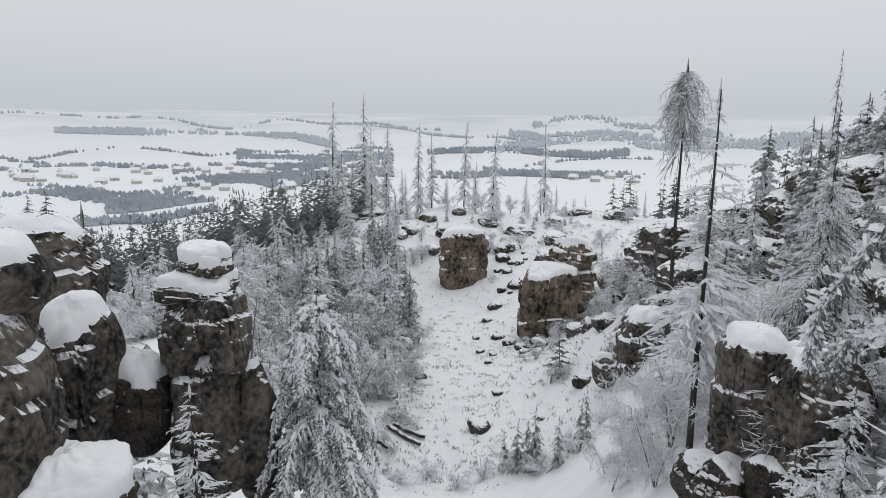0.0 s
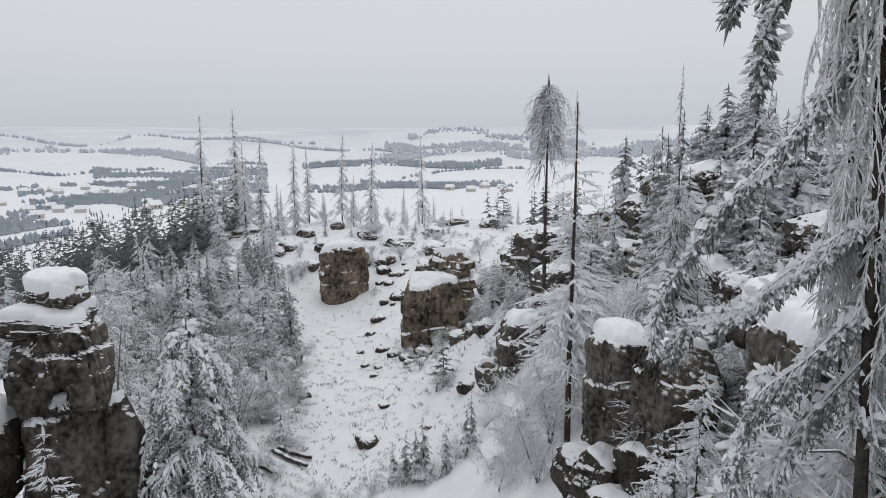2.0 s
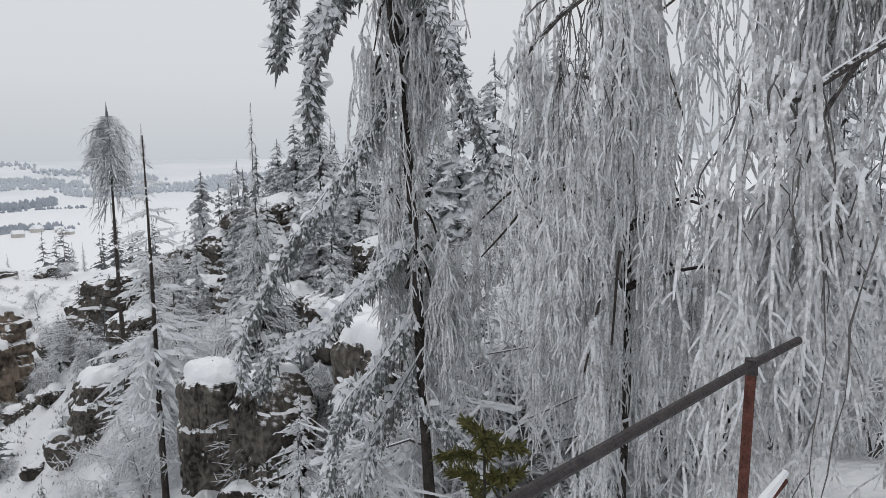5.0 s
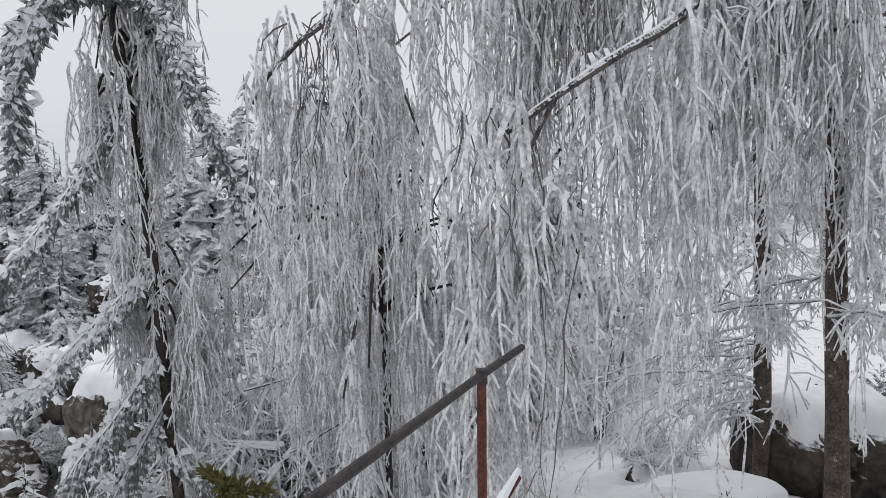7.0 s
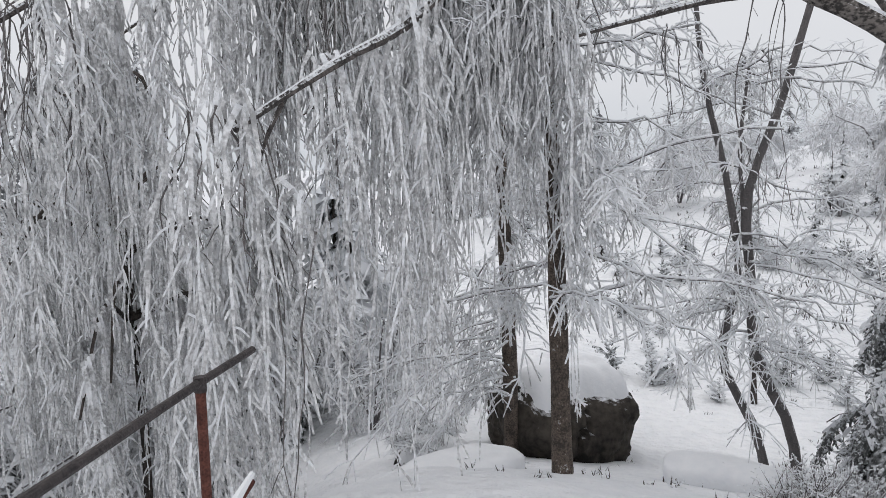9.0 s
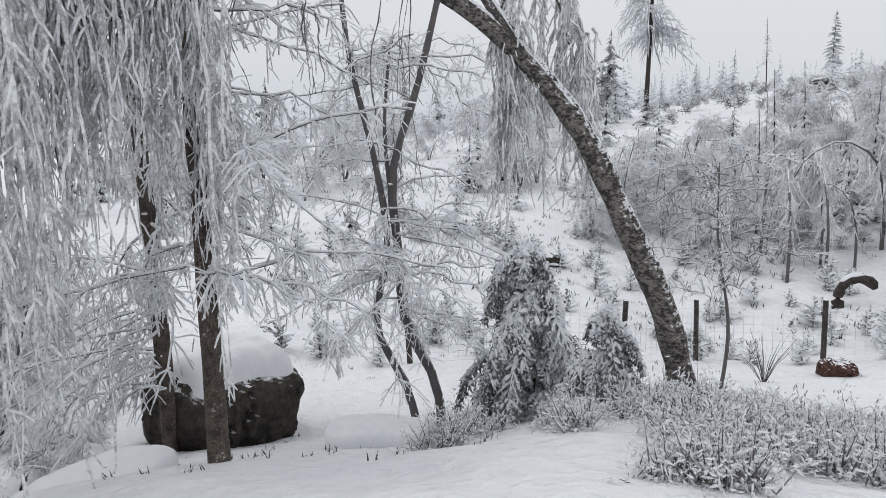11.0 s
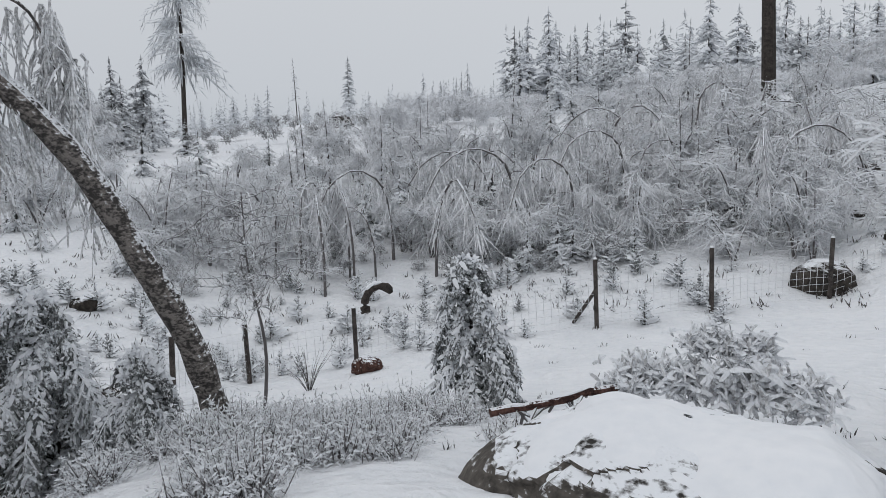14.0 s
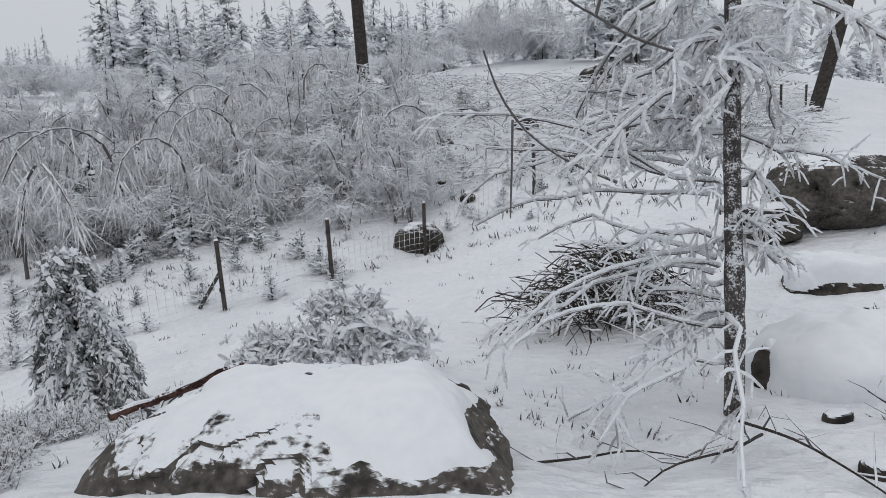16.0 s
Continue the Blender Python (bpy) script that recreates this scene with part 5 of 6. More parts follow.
rail = thing("railing", (2.3, 0.9, ground_at(2.3, 0.9)), "rusted steel pipe railing at the viewpoint's edge", "railing")
o = np.array(rail.matrix_basis.translation)
part("top_rail", Geo().tube(np.array([(-2.5, 1.02, 0.98), (0.5, 0.97, 0.985), (2.25, 0.89, 0.995), (2.66, 0.87, 0.99)]) - o, 0.0145, 10), DARK_STEEL, rail, "dark worn handrail pipe")
for x, y in ((2.25, 0.89), (-1.6, 1.0)):
    part("post", Geo().tube(np.array([(x, y, 0.99), (x + 0.03, y + 0.02, 0.4), (x + 0.05, y + 0.03, -0.2)]) - o, 0.0165, 10), RUST, rail, "rusty red brown post")
    part("collar", Geo().tube(np.array([(x, y, 0.965), (x, y, 1.014)]) - o, 0.020, 10), DARK_STEEL, rail)
part("brace", Geo().tube(np.array([(2.30, 0.91, 0.42), (2.55, 0.86, 0.52)]) - o, 0.014, 8), RUST, rail)
part("brace_snow", Geo().tube(np.array([(2.31, 0.91, 0.44), (2.42, 0.885, 0.49), (2.56, 0.86, 0.545)]) - o, (0.014, 0.02, 0.012), 6), SNOW, rail, "line of snow")


# ---- the trunks, twin tree and bushes east and south-east of the viewpoint ----
def frosty_arms(top, spots, seed, reach, count, mat=RIME, twig=0.28, fine=9, thick=0.008, rise=0.1, sag=0.25, toward=None, fan=0.7, drop=0.45):
    """Crooked side branches, dark below and thick with rime above; toward: the way most of them point, in radians."""
    gg = np.random.default_rng(seed)
    o = np.array(top.matrix_basis.translation)
    geo, dark = Geo(), Geo()
    for k in range(count):
        s = np.array(spots[int(gg.integers(len(spots)))]) + gg.normal(0, 0.05, 3)
        a, ln = gg.uniform(0, 6.28), gg.uniform(*reach)
        if toward is not None:
            a = toward + gg.normal(0, fan)
        d = np.array((math.cos(a), math.sin(a), rise + gg.normal(0, 0.22)))
        u = np.linspace(0, 1, 9)[:, None]
        p = s + d * ln * u - np.array((0, 0, sag)) * ln * u ** 2 + np.cumsum(gg.normal(0, 0.03, (9, 3)), 0) * (u > 0)
        geo.tube(p - o, np.linspace(1.5, 0.7, 9) * thick * gg.uniform(0.75, 1.25, 9), 6)
        dark.tube(p - o - (0, 0, thick * 0.9), np.linspace(1.1, 0.4, 9) * thick, 4)
        for rep in range(3):
            at = gg.integers(1, 9, fine)
            q = p[at]
            w = unit(d * 0.55 + gg.normal(0, 0.6, (fine, 3)) + np.array((0, 0, -drop)))
            e = q + w * gg.uniform(0.3, 1.15, (fine, 1)) * twig
            geo.twigs(q - o, e - o, thick * gg.uniform(0.6, 0.95, fine), 0.5, 0.1)
            m = q + (e - q) * 0.6
            e2 = m + unit(w + gg.normal(0, 0.55, (fine, 3)) + np.array((0, 0, -0.5 * drop))) * twig * gg.uniform(0.3, 0.6, (fine, 1))
            geo.twigs(m - o, e2 - o, thick * 0.65, 0.5, 0.08)
    part("crown", geo, mat, top, "crooked branches crusted with rime")
    part("branch_wood", dark, DARK_TWIG, top, "dark wood under the rime")


top, path = upright("larch", 4.5, -0.5, [(4.5, -0.5, -0.9), (4.75, -0.5, 0.4), (5.0, -0.5, 1.6), (5.25, -0.5, 2.9), (5.4, -0.5, 5.0)], 0.075, "straight larch trunk with rimed horizontal branches", LARCH_BARK, 5)
frosty_arms(top, [(4.9 + 0.16 * (z - 1), -0.5, z) for z in np.linspace(0.7, 4.4, 18)], 501, (0.6, 1.7), 40, fine=11, thick=0.0085, drop=0.8)
top, path = upright("larch", 6.7, -0.2, [(6.75, -0.22, -1.6), (6.5, -0.2, 0.2), (6.3, -0.15, 1.6), (6.27, -0.1, 3.2), (6.2, -0.1, 5.2)], 0.075, "darker larch trunk beside a boulder", LARCH_BARK, 6)
frosty_arms(top, [(6.35, -0.15, z) for z in np.linspace(0.3, 4.6, 18)], 502, (0.7, 1.9), 44, fine=11, thick=0.0095, drop=0.8)
frosty_arms(top, [(6.5, -0.18, z) for z in np.linspace(-0.5, 0.9, 9)], 506, (0.6, 1.6), 20, RIME, 0.3, 10, 0.0085, 0.0, 0.45, 1.7, 0.7, 0.9)
for x, y, size in ((6.2, 0.6, 0.4), (6.7, 0.85, 0.5), (7.3, 0.6, 0.6)):
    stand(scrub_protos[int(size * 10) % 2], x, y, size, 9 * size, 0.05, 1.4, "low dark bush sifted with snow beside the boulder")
# twin-stemmed tree
twin = thing("twin_stemmed_tree", (6.2, -2.75, ground_at(6.2, -2.75)), "dark twin-stemmed tree with crooked rimed branches", "tree")
o = np.array(twin.matrix_basis.translation)
for k, pts in enumerate(([(6.25, -2.85, -1.5), (6.2, -2.7, -0.7), (6.32, -2.45, -0.1), (6.36, -2.4, 0.6), (6.38, -2.35, 1.3), (6.3, -2.6, 2.2), (6.2, -2.8, 3.1), (6.1, -3.0, 4.0)],
                         [(6.25, -2.6, -1.5), (6.3, -2.45, -0.8), (6.35, -2.15, -0.1), (6.4, -2.3, 0.6), (6.45, -2.2, 1.5), (6.5, -2.0, 2.4), (6.55, -1.9, 3.4)], [(6.38, -2.35, 1.0), (6.42, -2.3, 1.8), (6.4, -2.35, 2.5)])):
    geo = Geo()
    limb(geo, np.array(pts) - o, (0.055, 0.045, 0.025)[k], (0.025, 0.022, 0.012)[k], 20, 9, k)
    part("stem", geo, DARK_TWIG, twin)
frosty_arms(twin, [(6.36, -2.38, z) for z in np.linspace(0.1, 2.6, 14)] + [(6.25, -2.75, 2.6), (6.5, -2.0, 2.4)], 503, (0.5, 1.4), 56, thick=0.0075)

# bushes round the foot of the bent birch
bowed_spruce(5.35, -3.35, 1.75, 0.85, 602, "bushy little spruce bowed by snow", 0.55, 70, 14, 1.0, (0.1, 0.1))
bowed_spruce(4.5, -3.5, 1.0, 0.5, 603, "small snowy spruce beside the birch foot", 0.45, 34, 12, 0.9)
bowed_spruce(2.7, -5.75, 1.6, 0.55, 604, "young spruce drooping under clumps of snow", 0.6, 44, 12, 1.2, (0.12, 0.0))
sap = thing("sapling", (5.05, -5.35, ground_at(5.05, -5.35)), "thin bare sapling with fine dark twigs", "sapling")
o = np.array(sap.matrix_basis.translation)
geo = Geo()
limb(geo, np.array([(5.05, -5.35, -1.2), (5.0, -5.4, -0.2), (5.1, -5.3, 0.7), (5.12, -5.28, 1.45)]) - o, 0.022, 0.006, 16, 6, 9)
part("stem", geo, DARK_TWIG, sap)
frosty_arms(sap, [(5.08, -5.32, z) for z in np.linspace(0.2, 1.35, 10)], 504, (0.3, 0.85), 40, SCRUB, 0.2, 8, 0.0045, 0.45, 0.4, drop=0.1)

# heather and low scrub along the terrace edge, one spread of plants
heath, stalks = Geo(), Geo()
gg = np.random.default_rng(61)
made = 0
while made < 500:
    az, d = gg.uniform(112, 160), gg.uniform(3.1, 5.6)
    c = np.array((*polar(az, d), 0.0))
    if float(fbm(c[None] * 1.1, 77, 3)[0]) < 0.48 or (d < 3.7 and az > 138) or (az > 150 and d < 4.3):
        continue
    made += 1
    c[2] = ground_at(c[0], c[1])
    n, s = 16, gg.uniform(0.10, 0.27) * (0.55 + 0.9 * float(fbm(c[None] * 2.3, 78, 2)[0]))
    q = c + gg.normal(0, 0.04, (n, 3)) * np.array((1, 1, 0.1))
    way = unit(gg.normal(0, 0.9, (n, 3)) + np.array((0, 0, 0.7)))
    e = q + way * s * gg.uniform(0.5, 1.2, (n, 1))
    stalks.spindles(q, e, 0.0045, 0.3)
    for u in (0.35, 0.55, 0.75, 0.9, 1.0):
        m = q + (e - q) * u
        heath.spindles(m, m + unit(way * 0.5 + gg.normal(0, 0.8, (n, 3))) * gg.uniform(0.02, 0.06, (n, 1)), 0.0060, 0.65)
tagged(part("heather", heath, RIME), "low heather and bilberry scrub furred with rime", "scrub", kind="stuff")
tagged(part("heather_stalks", stalks, DARK_TWIG), "dark thin stalks of low heather scrub", "scrub", kind="stuff")

# seedlings on the clearing
seedling = tree("seedling", spruce_geo(1.0, 530, 6, 6, 2, 0.42, -0.35, 0.08, 0.62, 0.5), (BARK, NEEDLES), Matrix.Translation((7.5, -13.0, ground_at(7.5, -13.0))) @ Matrix.Diagonal((0.5, 0.5, 0.5, 1)), "small spruce seedling dusted with snow in the clearing", "seedling", "seedlings in the clearing")
for _ in range(150):
    az, d = rng.uniform(100, 176), rng.uniform(12.5, 19)
    if az < 125:
        d = rng.uniform(9, 20)
    x, y = polar(az, d)
    stand(seedling, x, y, rng.uniform(0.3, 0.72), rng.uniform(0, 6), 0.03, rng.uniform(0.9, 1.35))
for _ in range(26):
    x, y = polar(rng.uniform(184, 196), rng.uniform(15, 20))
    stand(seedling, x, y, rng.uniform(0.25, 0.45), rng.uniform(0, 6), 0.03, 1.2)

# ---- the fence ----
FENCE = [(9.2, -3.6), (8.4, -6.9), (8.9, -9.0), (7.4, -10.3), (3.38, -12.6), (1.43, -13.5), (-0.55, -15.2), (-3.4, -16.5), (-6.2, -17.6), (-9.2, -19.0), (-12.6, -21.2), (-15.2, -24.0)]
fence = thing("fence", (3.38, -12.6, ground_at(3.38, -12.6)), "wire mesh forest fence on weathered wooden posts", "fence")
o = np.array(fence.matrix_basis.translation)
gg = np.random.default_rng(63)
tops = []
for k, (x, y) in enumerate(FENCE):
    z, tall = ground_at(x, y), (1.25 if k != 4 else 1.35) * (0.9 if k < 4 else 1.0)
    lean = gg.normal(0, 0.03, 2)
    a, b = np.array((x, y, z - 0.2)), np.array((x + lean[0], y + lean[1], z + tall))
    part("post", Geo().tube([a - o, (a + b) / 2 - o, b - o], (0.046, 0.043, 0.041), 8), POST_WOOD, fence)
    part("post_cap", Geo().tube([b - o, b - o + (0, 0, 0.03)], (0.042, 0.025), 8), SNOW, fence, "cap of snow")
    tops.append((a + (0, 0, 0.2), b))
a = tops[4][0]
part("strut", Geo().tube([a + (0.55, -0.25, 0) - o, a + (0.03, 0, 0.75) - o], 0.035, 7), POST_WOOD, fence)
for (a0, b0), (a1, b1) in zip(tops[:-1], tops[1:]):
    geo = Geo()
    span = np.linalg.norm(a1 - a0)
    n = max(3, int(span / 0.14))
    u = np.linspace(0, 1, n)[:, None]
    foot, head = a0 + (a1 - a0) * u, b0 + (b1 - b0) * u
    foot[:, 2] = land(foot[:, 0], foot[:, 1])
    lows, highs = foot + (head - foot) * 0.02, foot + (head - foot) * 0.85
    geo.spindles(lows - o, highs - o, 0.007, 0.5)
    for f in (0.05, 0.16, 0.27, 0.38, 0.5, 0.62, 0.74, 0.86):
        geo.tube(foot + (head - foot) * f - o, 0.004, 3, False)
    part("wire_mesh", geo, WIRE, fence, "thin frosted wire netting")

# ---- stump, fallen tree, brush ----
def log(name, a, b, r, mat, label, snow=0.5, category="log"):
    a, b = np.array(a, float), np.array(b, float)
    top = thing(name, tuple((a + b) / 2), label, category)
    o = (a + b) / 2
    gg = np.random.default_rng(int(abs(a[0]) * 100))
    t = np.linspace(0, 1, 14)[:, None]
    p = a + (b - a) * t - o + np.cumsum(gg.normal(0, r * 0.22, (14, 3)), 0) * np.sin(np.pi * t)
    part("wood", Geo().tube(p, r * gg.uniform(0.88, 1.12, 14), 9), mat, top)
    if snow:
        part("snow_line", Geo().tube(p + (0, 0, r * 0.8), r * snow * gg.uniform(0.3, 1.6, 14), 7), SNOW, top, "ridge of snow", True)
    return top


z = ground_at(6.75, -9.7)
stump = thing("stump", (6.75, -9.7, z), "rotten red brown stump patched with snow", "stump")
q, f = rock_geo((0.33, 0.26, 0.24), 91, 3, 0.14, 0.36, 34, layer_size=0.13)
part("wood", Geo().add(q + (0, 0, 0.05), f), RED_WOOD, stump)
z = ground_at(9.1, -13.4)
snag = thing("root_stump", (9.1, -13.4, z), "dark hooked stump bending over the snow", "stump")
across = np.array((-0.82, -0.57, 0.0))
bend = smooth_path([across * u + (0, 0, z) for u, z in ((-0.2, -0.1), (-0.22, 0.25), (-0.1, 0.5), (0.14, 0.6), (0.34, 0.55), (0.42, 0.42))], 14)
part("wood", Geo().tube(bend, np.array((1.3, 1.1, 1.2, 0.9, 1.0, 0.8, 0.95, 0.75, 0.9, 0.7, 0.95, 1.1, 1.0, 0.5)) * 0.105, 9), BARK, snag)
part("snow_cap", Geo().tube(bend[4:11] + (0, 0, 0.09), (0.02, 0.05, 0.07, 0.06, 0.07, 0.05, 0.02), 7), SNOW, snag, "pad of snow")

fallen = log("fallen_tree", (2.0, -4.52, -0.12), (1.2, -5.34, -0.04), 0.03, RED_WOOD, "fallen reddish pine stem with snow and bare side branches", 0.35, "fallen tree")
o = np.array(fallen.matrix_basis.translation)
gg = np.random.default_rng(65)
geo = Geo()
for k in range(16):
    s = np.array((2.0, -4.52, -0.12)) + np.array((-0.8, -0.82, 0.08)) * gg.uniform(0.05, 1)
    e = s + np.array((gg.normal(0, 0.2), gg.normal(0, 0.15), -gg.uniform(0.1, 0.35)))
    geo.tube(np.array([s, (s + e) / 2 + gg.normal(0, 0.03, 3), e]) - o, (0.014, 0.012, 0.006), 5)
part("limb_tangle", geo, DARK_TWIG, fallen)
geo = Geo()
for cx, cy, cz, s in ((1.22, -5.32, -0.05, 0.14), (1.1, -5.45, 0.02, 0.2), (0.81, -5.5, 0.0, 0.2), (0.55, -5.43, 0.02, 0.22), (0.27, -5.35, 0.1, 0.24), (0.05, -5.26, 0.05, 0.2), (0.66, -5.52, 0.32, 0.15), (0.36, -5.45, 0.27, 0.18)):
    for k in range(80):
        c = np.array((cx, cy, cz)) + gg.normal(0, s * 0.42, 3) * np.array((1.2, 1.0, 0.8))
        way = unit(gg.normal(0, 1, (5, 3)) + np.array((0, 0, 0.1)))
        geo.twigs(np.repeat(c[None], 5, 0) - o, c + way * s * gg.uniform(0.3, 0.6, (5, 1)) - o, s * gg.uniform(0.04, 0.105), 0.5, 0.05)
part("snowy_needles", geo, RIME, fallen, "pine needles clogged with snow and rime")

brush = thing("brush_pile", (-2.15, -6.9, ground_at(-2.15, -6.9)), "pile of cut branches sifted with snow", "brush pile")
for rep, (count, mat, thin) in enumerate(((640, BARK, 0.62), (230, RIME, 0.7))):
    geo = Geo()
    a = gg.uniform(0, 6.28, count)
    c = gg.normal(0, 1, (count, 3)) * np.array((0.46, 0.36, 0.0))
    c[:, 2] = 0.8 * np.exp(-(c[:, 0] ** 2 + c[:, 1] ** 2) * 1.4) * gg.uniform(0.0 if rep == 0 else 0.2, 1, count) + 0.05
    d = np.stack([np.cos(a), np.sin(a), gg.normal(0, 0.35, count)], -1) * (gg.uniform(0.1, 0.38, (count, 1)) * np.where(np.arange(count) % 9 == 0, 1.6, 1.0)[:, None])
    for i in range(count):
        bow = np.array((0, 0, gg.uniform(-0.02, 0.12))) + gg.normal(0, 0.04, 3)
        p = smooth_path([c[i] - d[i], c[i] + bow, c[i] + d[i] * gg.uniform(0.7, 1.0)], 6)
        p[:, 2] = np.maximum(p[:, 2], -0.02)
        geo.tube(p, np.linspace(1.3, 0.5, 6) * thin * gg.uniform(0.005, 0.012), 4)
    tagged(part("tangle", geo, mat, brush), kind="stuff")
# cut branches strewn over the slope behind
for mat, count, words in ((DARK_TWIG, 900, "dark cut branches strewn over the snowy slope"), (RIME, 620, "snow-covered cut branches strewn over the slope")):
    geo = Geo()
    az, d = np.radians(gg.uniform(183, 213, count)), gg.uniform(18, 34, count)
    x, y = d * np.sin(az), d * np.cos(az)
    c = np.stack([x, y, land(x, y) + gg.uniform(0.02, 0.4, count)], -1)
    a = gg.uniform(0, 6.28, count)
    way = np.stack([np.cos(a), np.sin(a), gg.normal(0, 0.2, count)], -1) * gg.uniform(0.3, 1.1, (count, 1))
    geo.twigs(c - way, c + way, gg.uniform(0.012, 0.03, count), 0.5, 0.06)
    tagged(part("cut_branches", geo, mat), words, "branches", kind="stuff")

second = copy_thing(brush, Matrix.Translation((7.4, -4.9, ground_at(7.4, -4.9))) @ Matrix.Rotation(1.2, 4, "Z") @ Matrix.Scale(0.8, 4))
tagged(second, "tangle of dark branches behind a snowy spruce")
shrub = thing("bare_shrub", (6.9, -8.3, ground_at(6.9, -8.3)), "small leafless shrub with thin upright twigs", "shrub")
geo = Geo()
a = gg.uniform(0, 6.28, 26)
e = np.stack([np.cos(a) * gg.uniform(0.1, 0.45, 26), np.sin(a) * gg.uniform(0.1, 0.45, 26), gg.uniform(0.35, 0.8, 26)], -1)
for i in range(26):
    geo.tube([(0, 0, -0.05), e[i] * (0.4, 0.4, 0.5), e[i]], (0.006, 0.005, 0.002), 4)
part("twig", geo, FROSTED_BARK, shrub)
# the small spruce with bare rimed arms near the path
near = thing("bare_spruce", (-2.05, -4.1, ground_at(-2.05, -4.1) - 0.1), "young spruce bare below with rime-thick horizontal branches", "tree")
o = np.array(near.matrix_basis.translation)
geo = Geo()
limb(geo, np.array([(-2.03, -4.02, -0.45), (-2.08, -4.15, 0.4), (-2.13, -4.35, 1.4), (-2.18, -4.5, 2.3), (-2.2, -4.6, 3.3)]) - o, 0.068, 0.04, 30, 12, 12)
part("trunk", geo, FROSTED_BARK, near, "rough bark plastered with rime")
frosty_arms(near, [(-2.1 - 0.02 * k, -4.15 - 0.09 * k, 0.0 + 0.15 * k) for k in range(15)], 510, (0.8, 1.9), 25, RIME, 0.25, 6, 0.0125, 0.16, 0.32, 0.25, 0.5, 0.6)
frosty_arms(near, [(-2.1 - 0.02 * k, -4.15 - 0.09 * k, 0.1 + 0.19 * k) for k in range(13)], 512, (0.4, 1.0), 14, RIME, 0.22, 6, 0.0115, 0.1, 0.35, 3.3, 0.9, 0.6)
frosty_arms(near, [(-2.15, -4.45, z) for z in np.linspace(2.0, 3.0, 5)], 511, (0.5, 1.3), 16, RIME, 0.30, 7, 0.018, 0.0, 0.5, 0.3, 1.6, 0.9)
# dead forked branch caught in the spruce
geo = Geo()
p = limb(geo, np.array([(-0.54, -4.35, 2.14), (-0.62, -4.38, 1.92), (-0.78, -4.42, 1.68), (-1.1, -4.45, 1.44), (-1.4, -4.42, 1.3)]) - o, 0.006, 0.011, 12, 7, 31)
limb(geo, np.array([(-0.72, -4.4, 1.72), (-0.71, -4.4, 1.45), (-0.69, -4.38, 1.1)]) - o, 0.009, 0.005, 8, 6, 32)
limb(geo, np.array([(-0.85, -4.0, 2.46), (-1.02, -4.05, 2.34), (-1.16, -4.1, 2.28), (-1.4, -4.2, 2.18), (-1.7, -4.3, 2.1)]) - o, 0.006, 0.012, 10, 7, 33)
limb(geo, np.array([(-1.16, -4.1, 2.28), (-1.2, -4.1, 2.42), (-1.26, -4.12, 2.56)]) - o, 0.010, 0.008, 8, 6, 34)
part("dead_limb", geo, DARK_TWIG, near, "dark broken dead limb")
for k, (x, y) in enumerate(((-1.4, -3.2), (-1.9, -3.0), (-1.0, -3.5), (-2.7, -3.5))):
    twig = thing("fallen_branch", (x, y, ground_at(x, y) + 0.03), "thin dark branch lying in the snow", "branch")
    a = 0.5 + 1.3 * k
    spine = smooth_path([(-0.55 * math.cos(a), -0.55 * math.sin(a), 0.0), (-0.15 * math.cos(a), 0.11 - 0.15 * math.sin(a), 0.08), (0.2 * math.cos(a), 0.2 * math.sin(a), 0.05), (0.55 * math.cos(a), 0.05 + 0.55 * math.sin(a), 0.0)], 12)
    part("stem", Geo().tube(spine, np.linspace(0.009, 0.003, 12), 6), BARK, twig)
    for i in range(9):
        s = spine[2 + i]
        e = s + np.array((gg.uniform(-0.3, 0.3), gg.uniform(-0.3, 0.3), gg.uniform(0.02, 0.14)))
        part("side_twig", Geo().tube([s, (s + e) / 2 + gg.normal(0, 0.03, 3), e], (0.006, 0.005, 0.002), 5), DARK_TWIG, twig)
# felled logs on the ravine bank
for a, b in (((-6.3, 44.5, 0), (-3.3, 43.0, 0)), ((-3.8, 46.3, 0), (-1.2, 45.0, 0)), ((-3.4, 46.9, 0), (-0.9, 46.2, 0))):
    za, zb = ground_at(a[0], a[1]) + 0.25, ground_at(b[0], b[1]) + 0.25
    log("felled_log", (a[0], a[1], za), (b[0], b[1], zb), 0.16, BARK, "dark felled log dusted with snow on the bank", 0.6)

# grass tips and sprigs that poke through the snow
tufts = Geo()
gg = np.random.default_rng(67)
for az0, az1, d0, d1, count in ((88, 200, 4, 14, 260), (95, 212, 14, 40, 1700), (-14, 16, 38, 130, 2600), (185, 225, 4, 20, 120)):
    az, d = np.radians(gg.uniform(az0, az1, count)), np.exp(gg.uniform(math.log(d0), math.log(d1), count))
    x, y = d * np.sin(az), d * np.cos(az)
    c = np.stack([x, y, land(x, y)], -1)
    s = np.where(d < 14, 0.07, np.where(d < 40, 0.16, 0.3))[:, None] * gg.uniform(0.6, 1.3, (count, 1))
    for _ in range(6):
        way = unit(gg.normal(0, 0.7, (count, 3)) + np.array((0, 0, 0.8)))
        q = c + gg.normal(0, 0.5, (count, 3)) * s * np.array((1, 1, 0))
        tufts.spindles(q - (0, 0, 0.02), q + way * s, (s * 0.09).ravel(), 0.4)
tagged(part("grass_tufts", tufts, FROSTED_BARK), "dry grass tips and sprigs through the snow", "grass", kind="stuff")

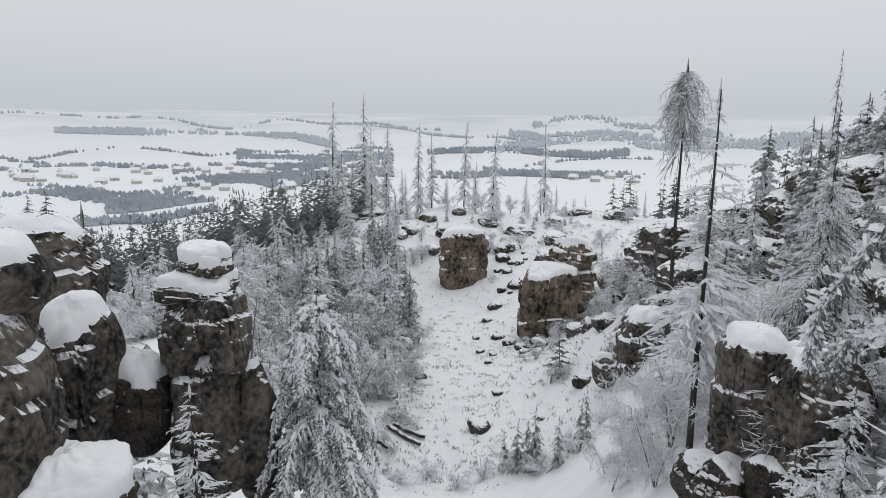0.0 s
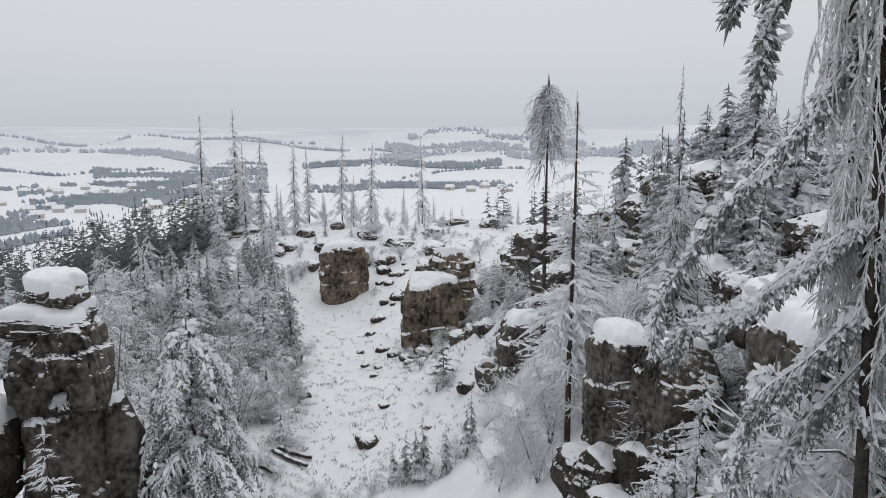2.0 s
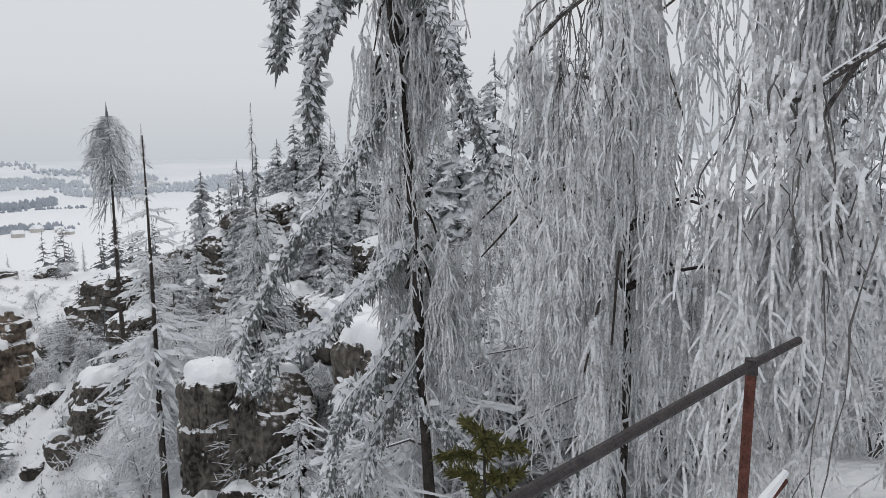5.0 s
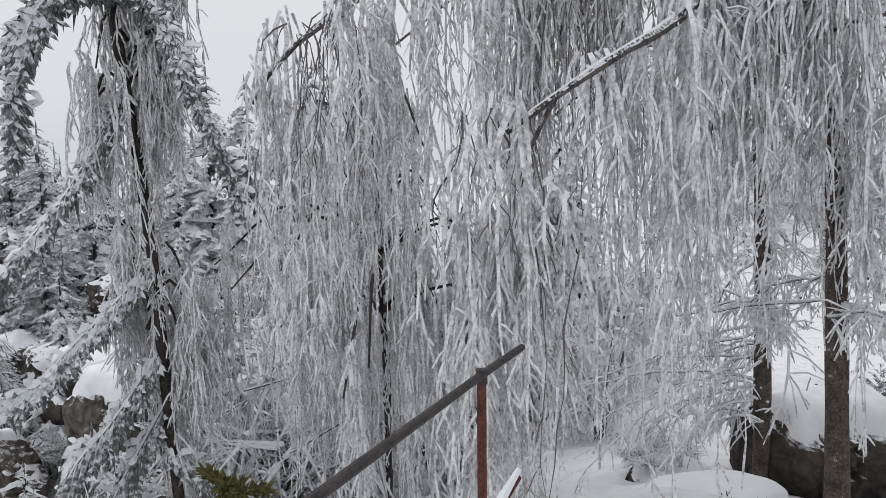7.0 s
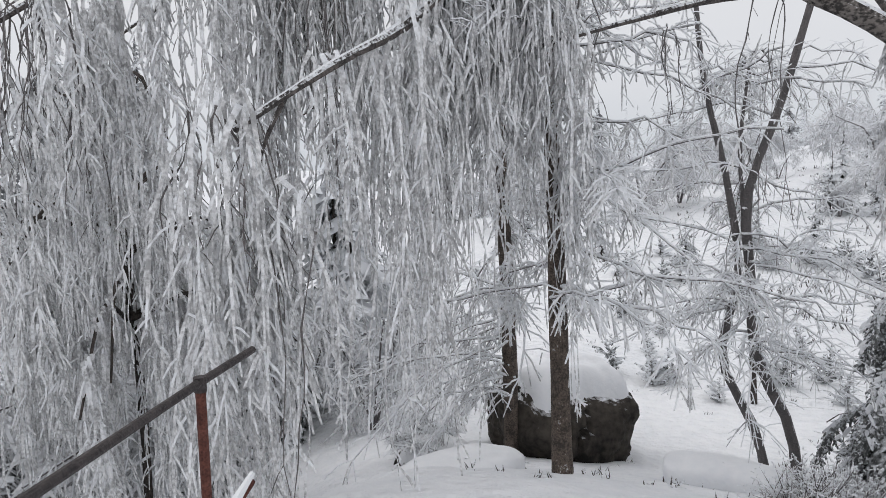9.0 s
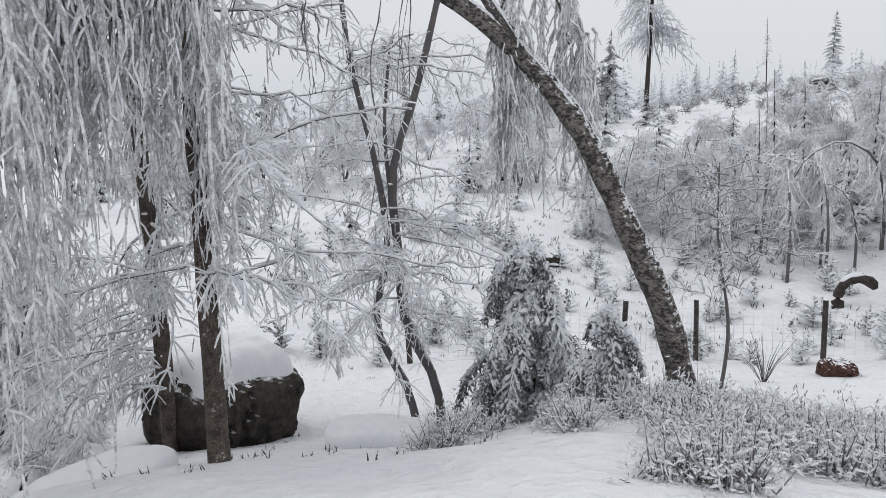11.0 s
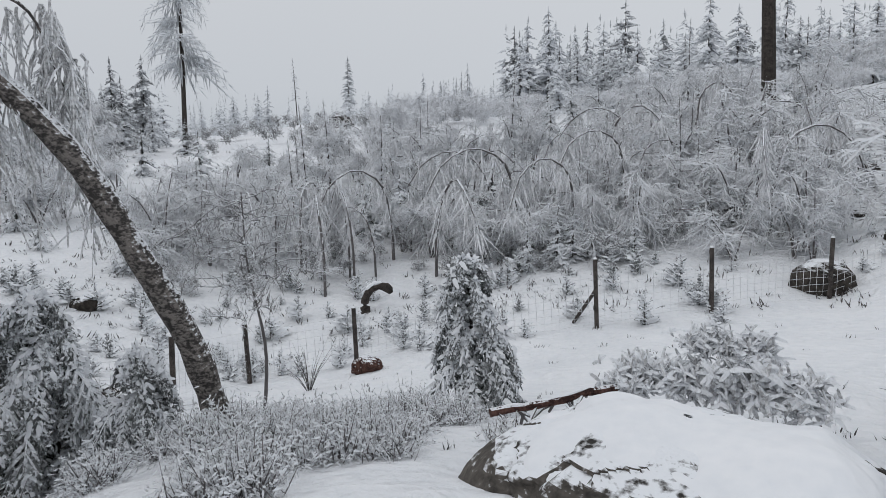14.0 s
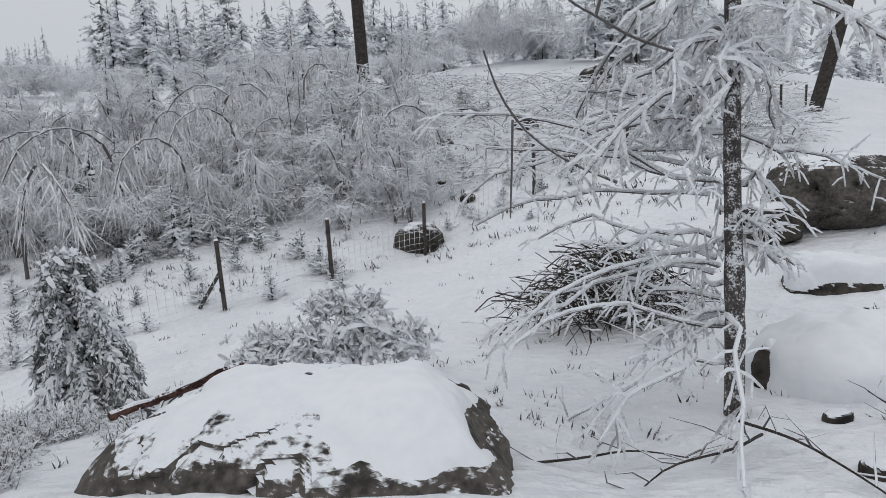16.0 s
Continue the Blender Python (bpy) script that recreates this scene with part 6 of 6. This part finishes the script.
# ---- the valley: woods, hedges and a village ----
def wood_band(name, az0, az1, r0, r1, count, size, mat, label, seed):
    gg = np.random.default_rng(seed)
    az = gg.uniform(az0, az1, count)
    mid = np.interp(az, (az0, az1), (r0, r1)) if not isinstance(r0, tuple) else np.interp(az, (az0, az1), (sum(r0) / 2, sum(r1) / 2))
    half = 14 if not isinstance(r0, tuple) else np.interp(az, (az0, az1), ((r0[1] - r0[0]) / 2, (r1[1] - r1[0]) / 2))
    mid = mid * (1 + 0.45 * (fbm(np.stack([az * 0.16, 0 * az + seed, 0 * az], -1), seed + 9, 2) - 0.5))
    clump = fbm(np.stack([az * 0.9, mid / 120, 0 * az], -1), seed, 3)
    r = mid + half * gg.uniform(-1, 1, count)
    rad = np.radians(az)
    patch = fbm(np.stack([r * np.sin(rad) / 190, r * np.cos(rad) / 190, 0 * r], -1), seed + 5, 3)
    keep = (clump if not isinstance(r0, tuple) else patch) > gg.uniform(0.34, 0.58, count)
    az, r = rad[keep], r[keep]
    x, y = r * np.sin(az), r * np.cos(az)
    z = land(x, y)
    s = gg.uniform(0.45, 1.1, len(x)) * size
    geo = Geo()
    p = np.stack([x, y, z - 1], -1)
    geo.spindles(p, p + np.stack([0 * s, 0 * s, s + 1], -1), s * 0.42, 0.4)
    geo.spindles(p, p + np.stack([s * 0.4, 0 * s, s * 0.8], -1), s * 0.4, 0.5)
    tagged(part(name, geo, mat), label, "woods", kind="stuff")


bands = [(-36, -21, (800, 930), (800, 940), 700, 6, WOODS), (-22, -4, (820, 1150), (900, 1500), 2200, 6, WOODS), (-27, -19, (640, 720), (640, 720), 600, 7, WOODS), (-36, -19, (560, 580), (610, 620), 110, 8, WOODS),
         (-17, -4, (1300, 1900), (1500, 2100), 2000, 8, WOODS), (-1, 19, (880, 1000), (980, 1120), 1500, 7, WOODS), (-1, 16, (1500, 1700), (1900, 2200), 800, 12, WOODS), (5, 36, (2100, 2600), (2300, 2900), 1600, 16, HAZED_WOODS),
         (-30, -9, (2500, 2750), (2000, 2300), 1300, 16, HAZED_WOODS), (-36, -24, 1250, 1250, 130, 8, WOODS), (-33, -15, 1500, 1150, 220, 8, WOODS), (-36, -12, 1900, 1700, 240, 9, WOODS),
         (-8, 18, 3000, 2500, 420, 14, HAZED_WOODS), (-34, 0, 3300, 3100, 420, 15, HAZED_WOODS), (8, 40, (3000, 3300), (3000, 3300), 900, 18, HAZED_WOODS), (2, 20, 1250, 1500, 180, 8, WOODS), (6, 9, (2500, 3000), (2300, 2500), 240, 16, HAZED_WOODS),
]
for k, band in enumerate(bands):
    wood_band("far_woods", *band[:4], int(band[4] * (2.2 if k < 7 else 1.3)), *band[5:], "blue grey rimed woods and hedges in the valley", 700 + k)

walls, roof = Geo(), Geo()
walls.add([(x, y, z) for z in (-1, 4) for x, y in ((-5, -4), (5, -4), (5, 4), (-5, 4))], [(0, 1, 5), (0, 5, 4), (1, 2, 6), (1, 6, 5), (2, 3, 7), (2, 7, 6), (3, 0, 4), (3, 4, 7)])
roof.add([(-5.5, -4.6, 3.8), (5.5, -4.6, 3.8), (5.5, 4.6, 3.8), (-5.5, 4.6, 3.8), (-5.5, 0, 7.6), (5.5, 0, 7.6)], [(0, 1, 5), (0, 5, 4), (2, 3, 4), (2, 4, 5), (1, 2, 5), (3, 0, 4), (0, 3, 2), (0, 2, 1)])
opening = Geo().add([(x, -4.05, z) for z in (1.2, 2.8) for x in (-2.6, -1.2, 1.2, 2.6)], [(0, 1, 5), (0, 5, 4), (2, 3, 7), (2, 7, 6)])
x, y = polar(-20, 880)
house = thing("house", (x, y, ground_at(x, y)), "small village house with a snowy gable roof", "house", "village houses")
part("wall", walls, PLASTER, house)
part("roof", roof, SNOW, house)
part("window", opening, DARK_STEEL, house)
gg = np.random.default_rng(69)
for k in range(75):
    az, r = gg.uniform(-33, -5), gg.uniform(780, 1250)
    if k > 60:
        az, r = gg.uniform(11, 17), gg.uniform(930, 1050)
    if k > 70:
        az, r = gg.uniform(-12, -4), gg.uniform(1500, 1900)
    x, y = polar(az, r)
    copy_thing(house, Matrix.Translation((x, y, ground_at(x, y))) @ Matrix.Rotation(gg.uniform(0, 6.28), 4, "Z") @ Matrix.Scale(gg.uniform(0.8, 1.4), 4))
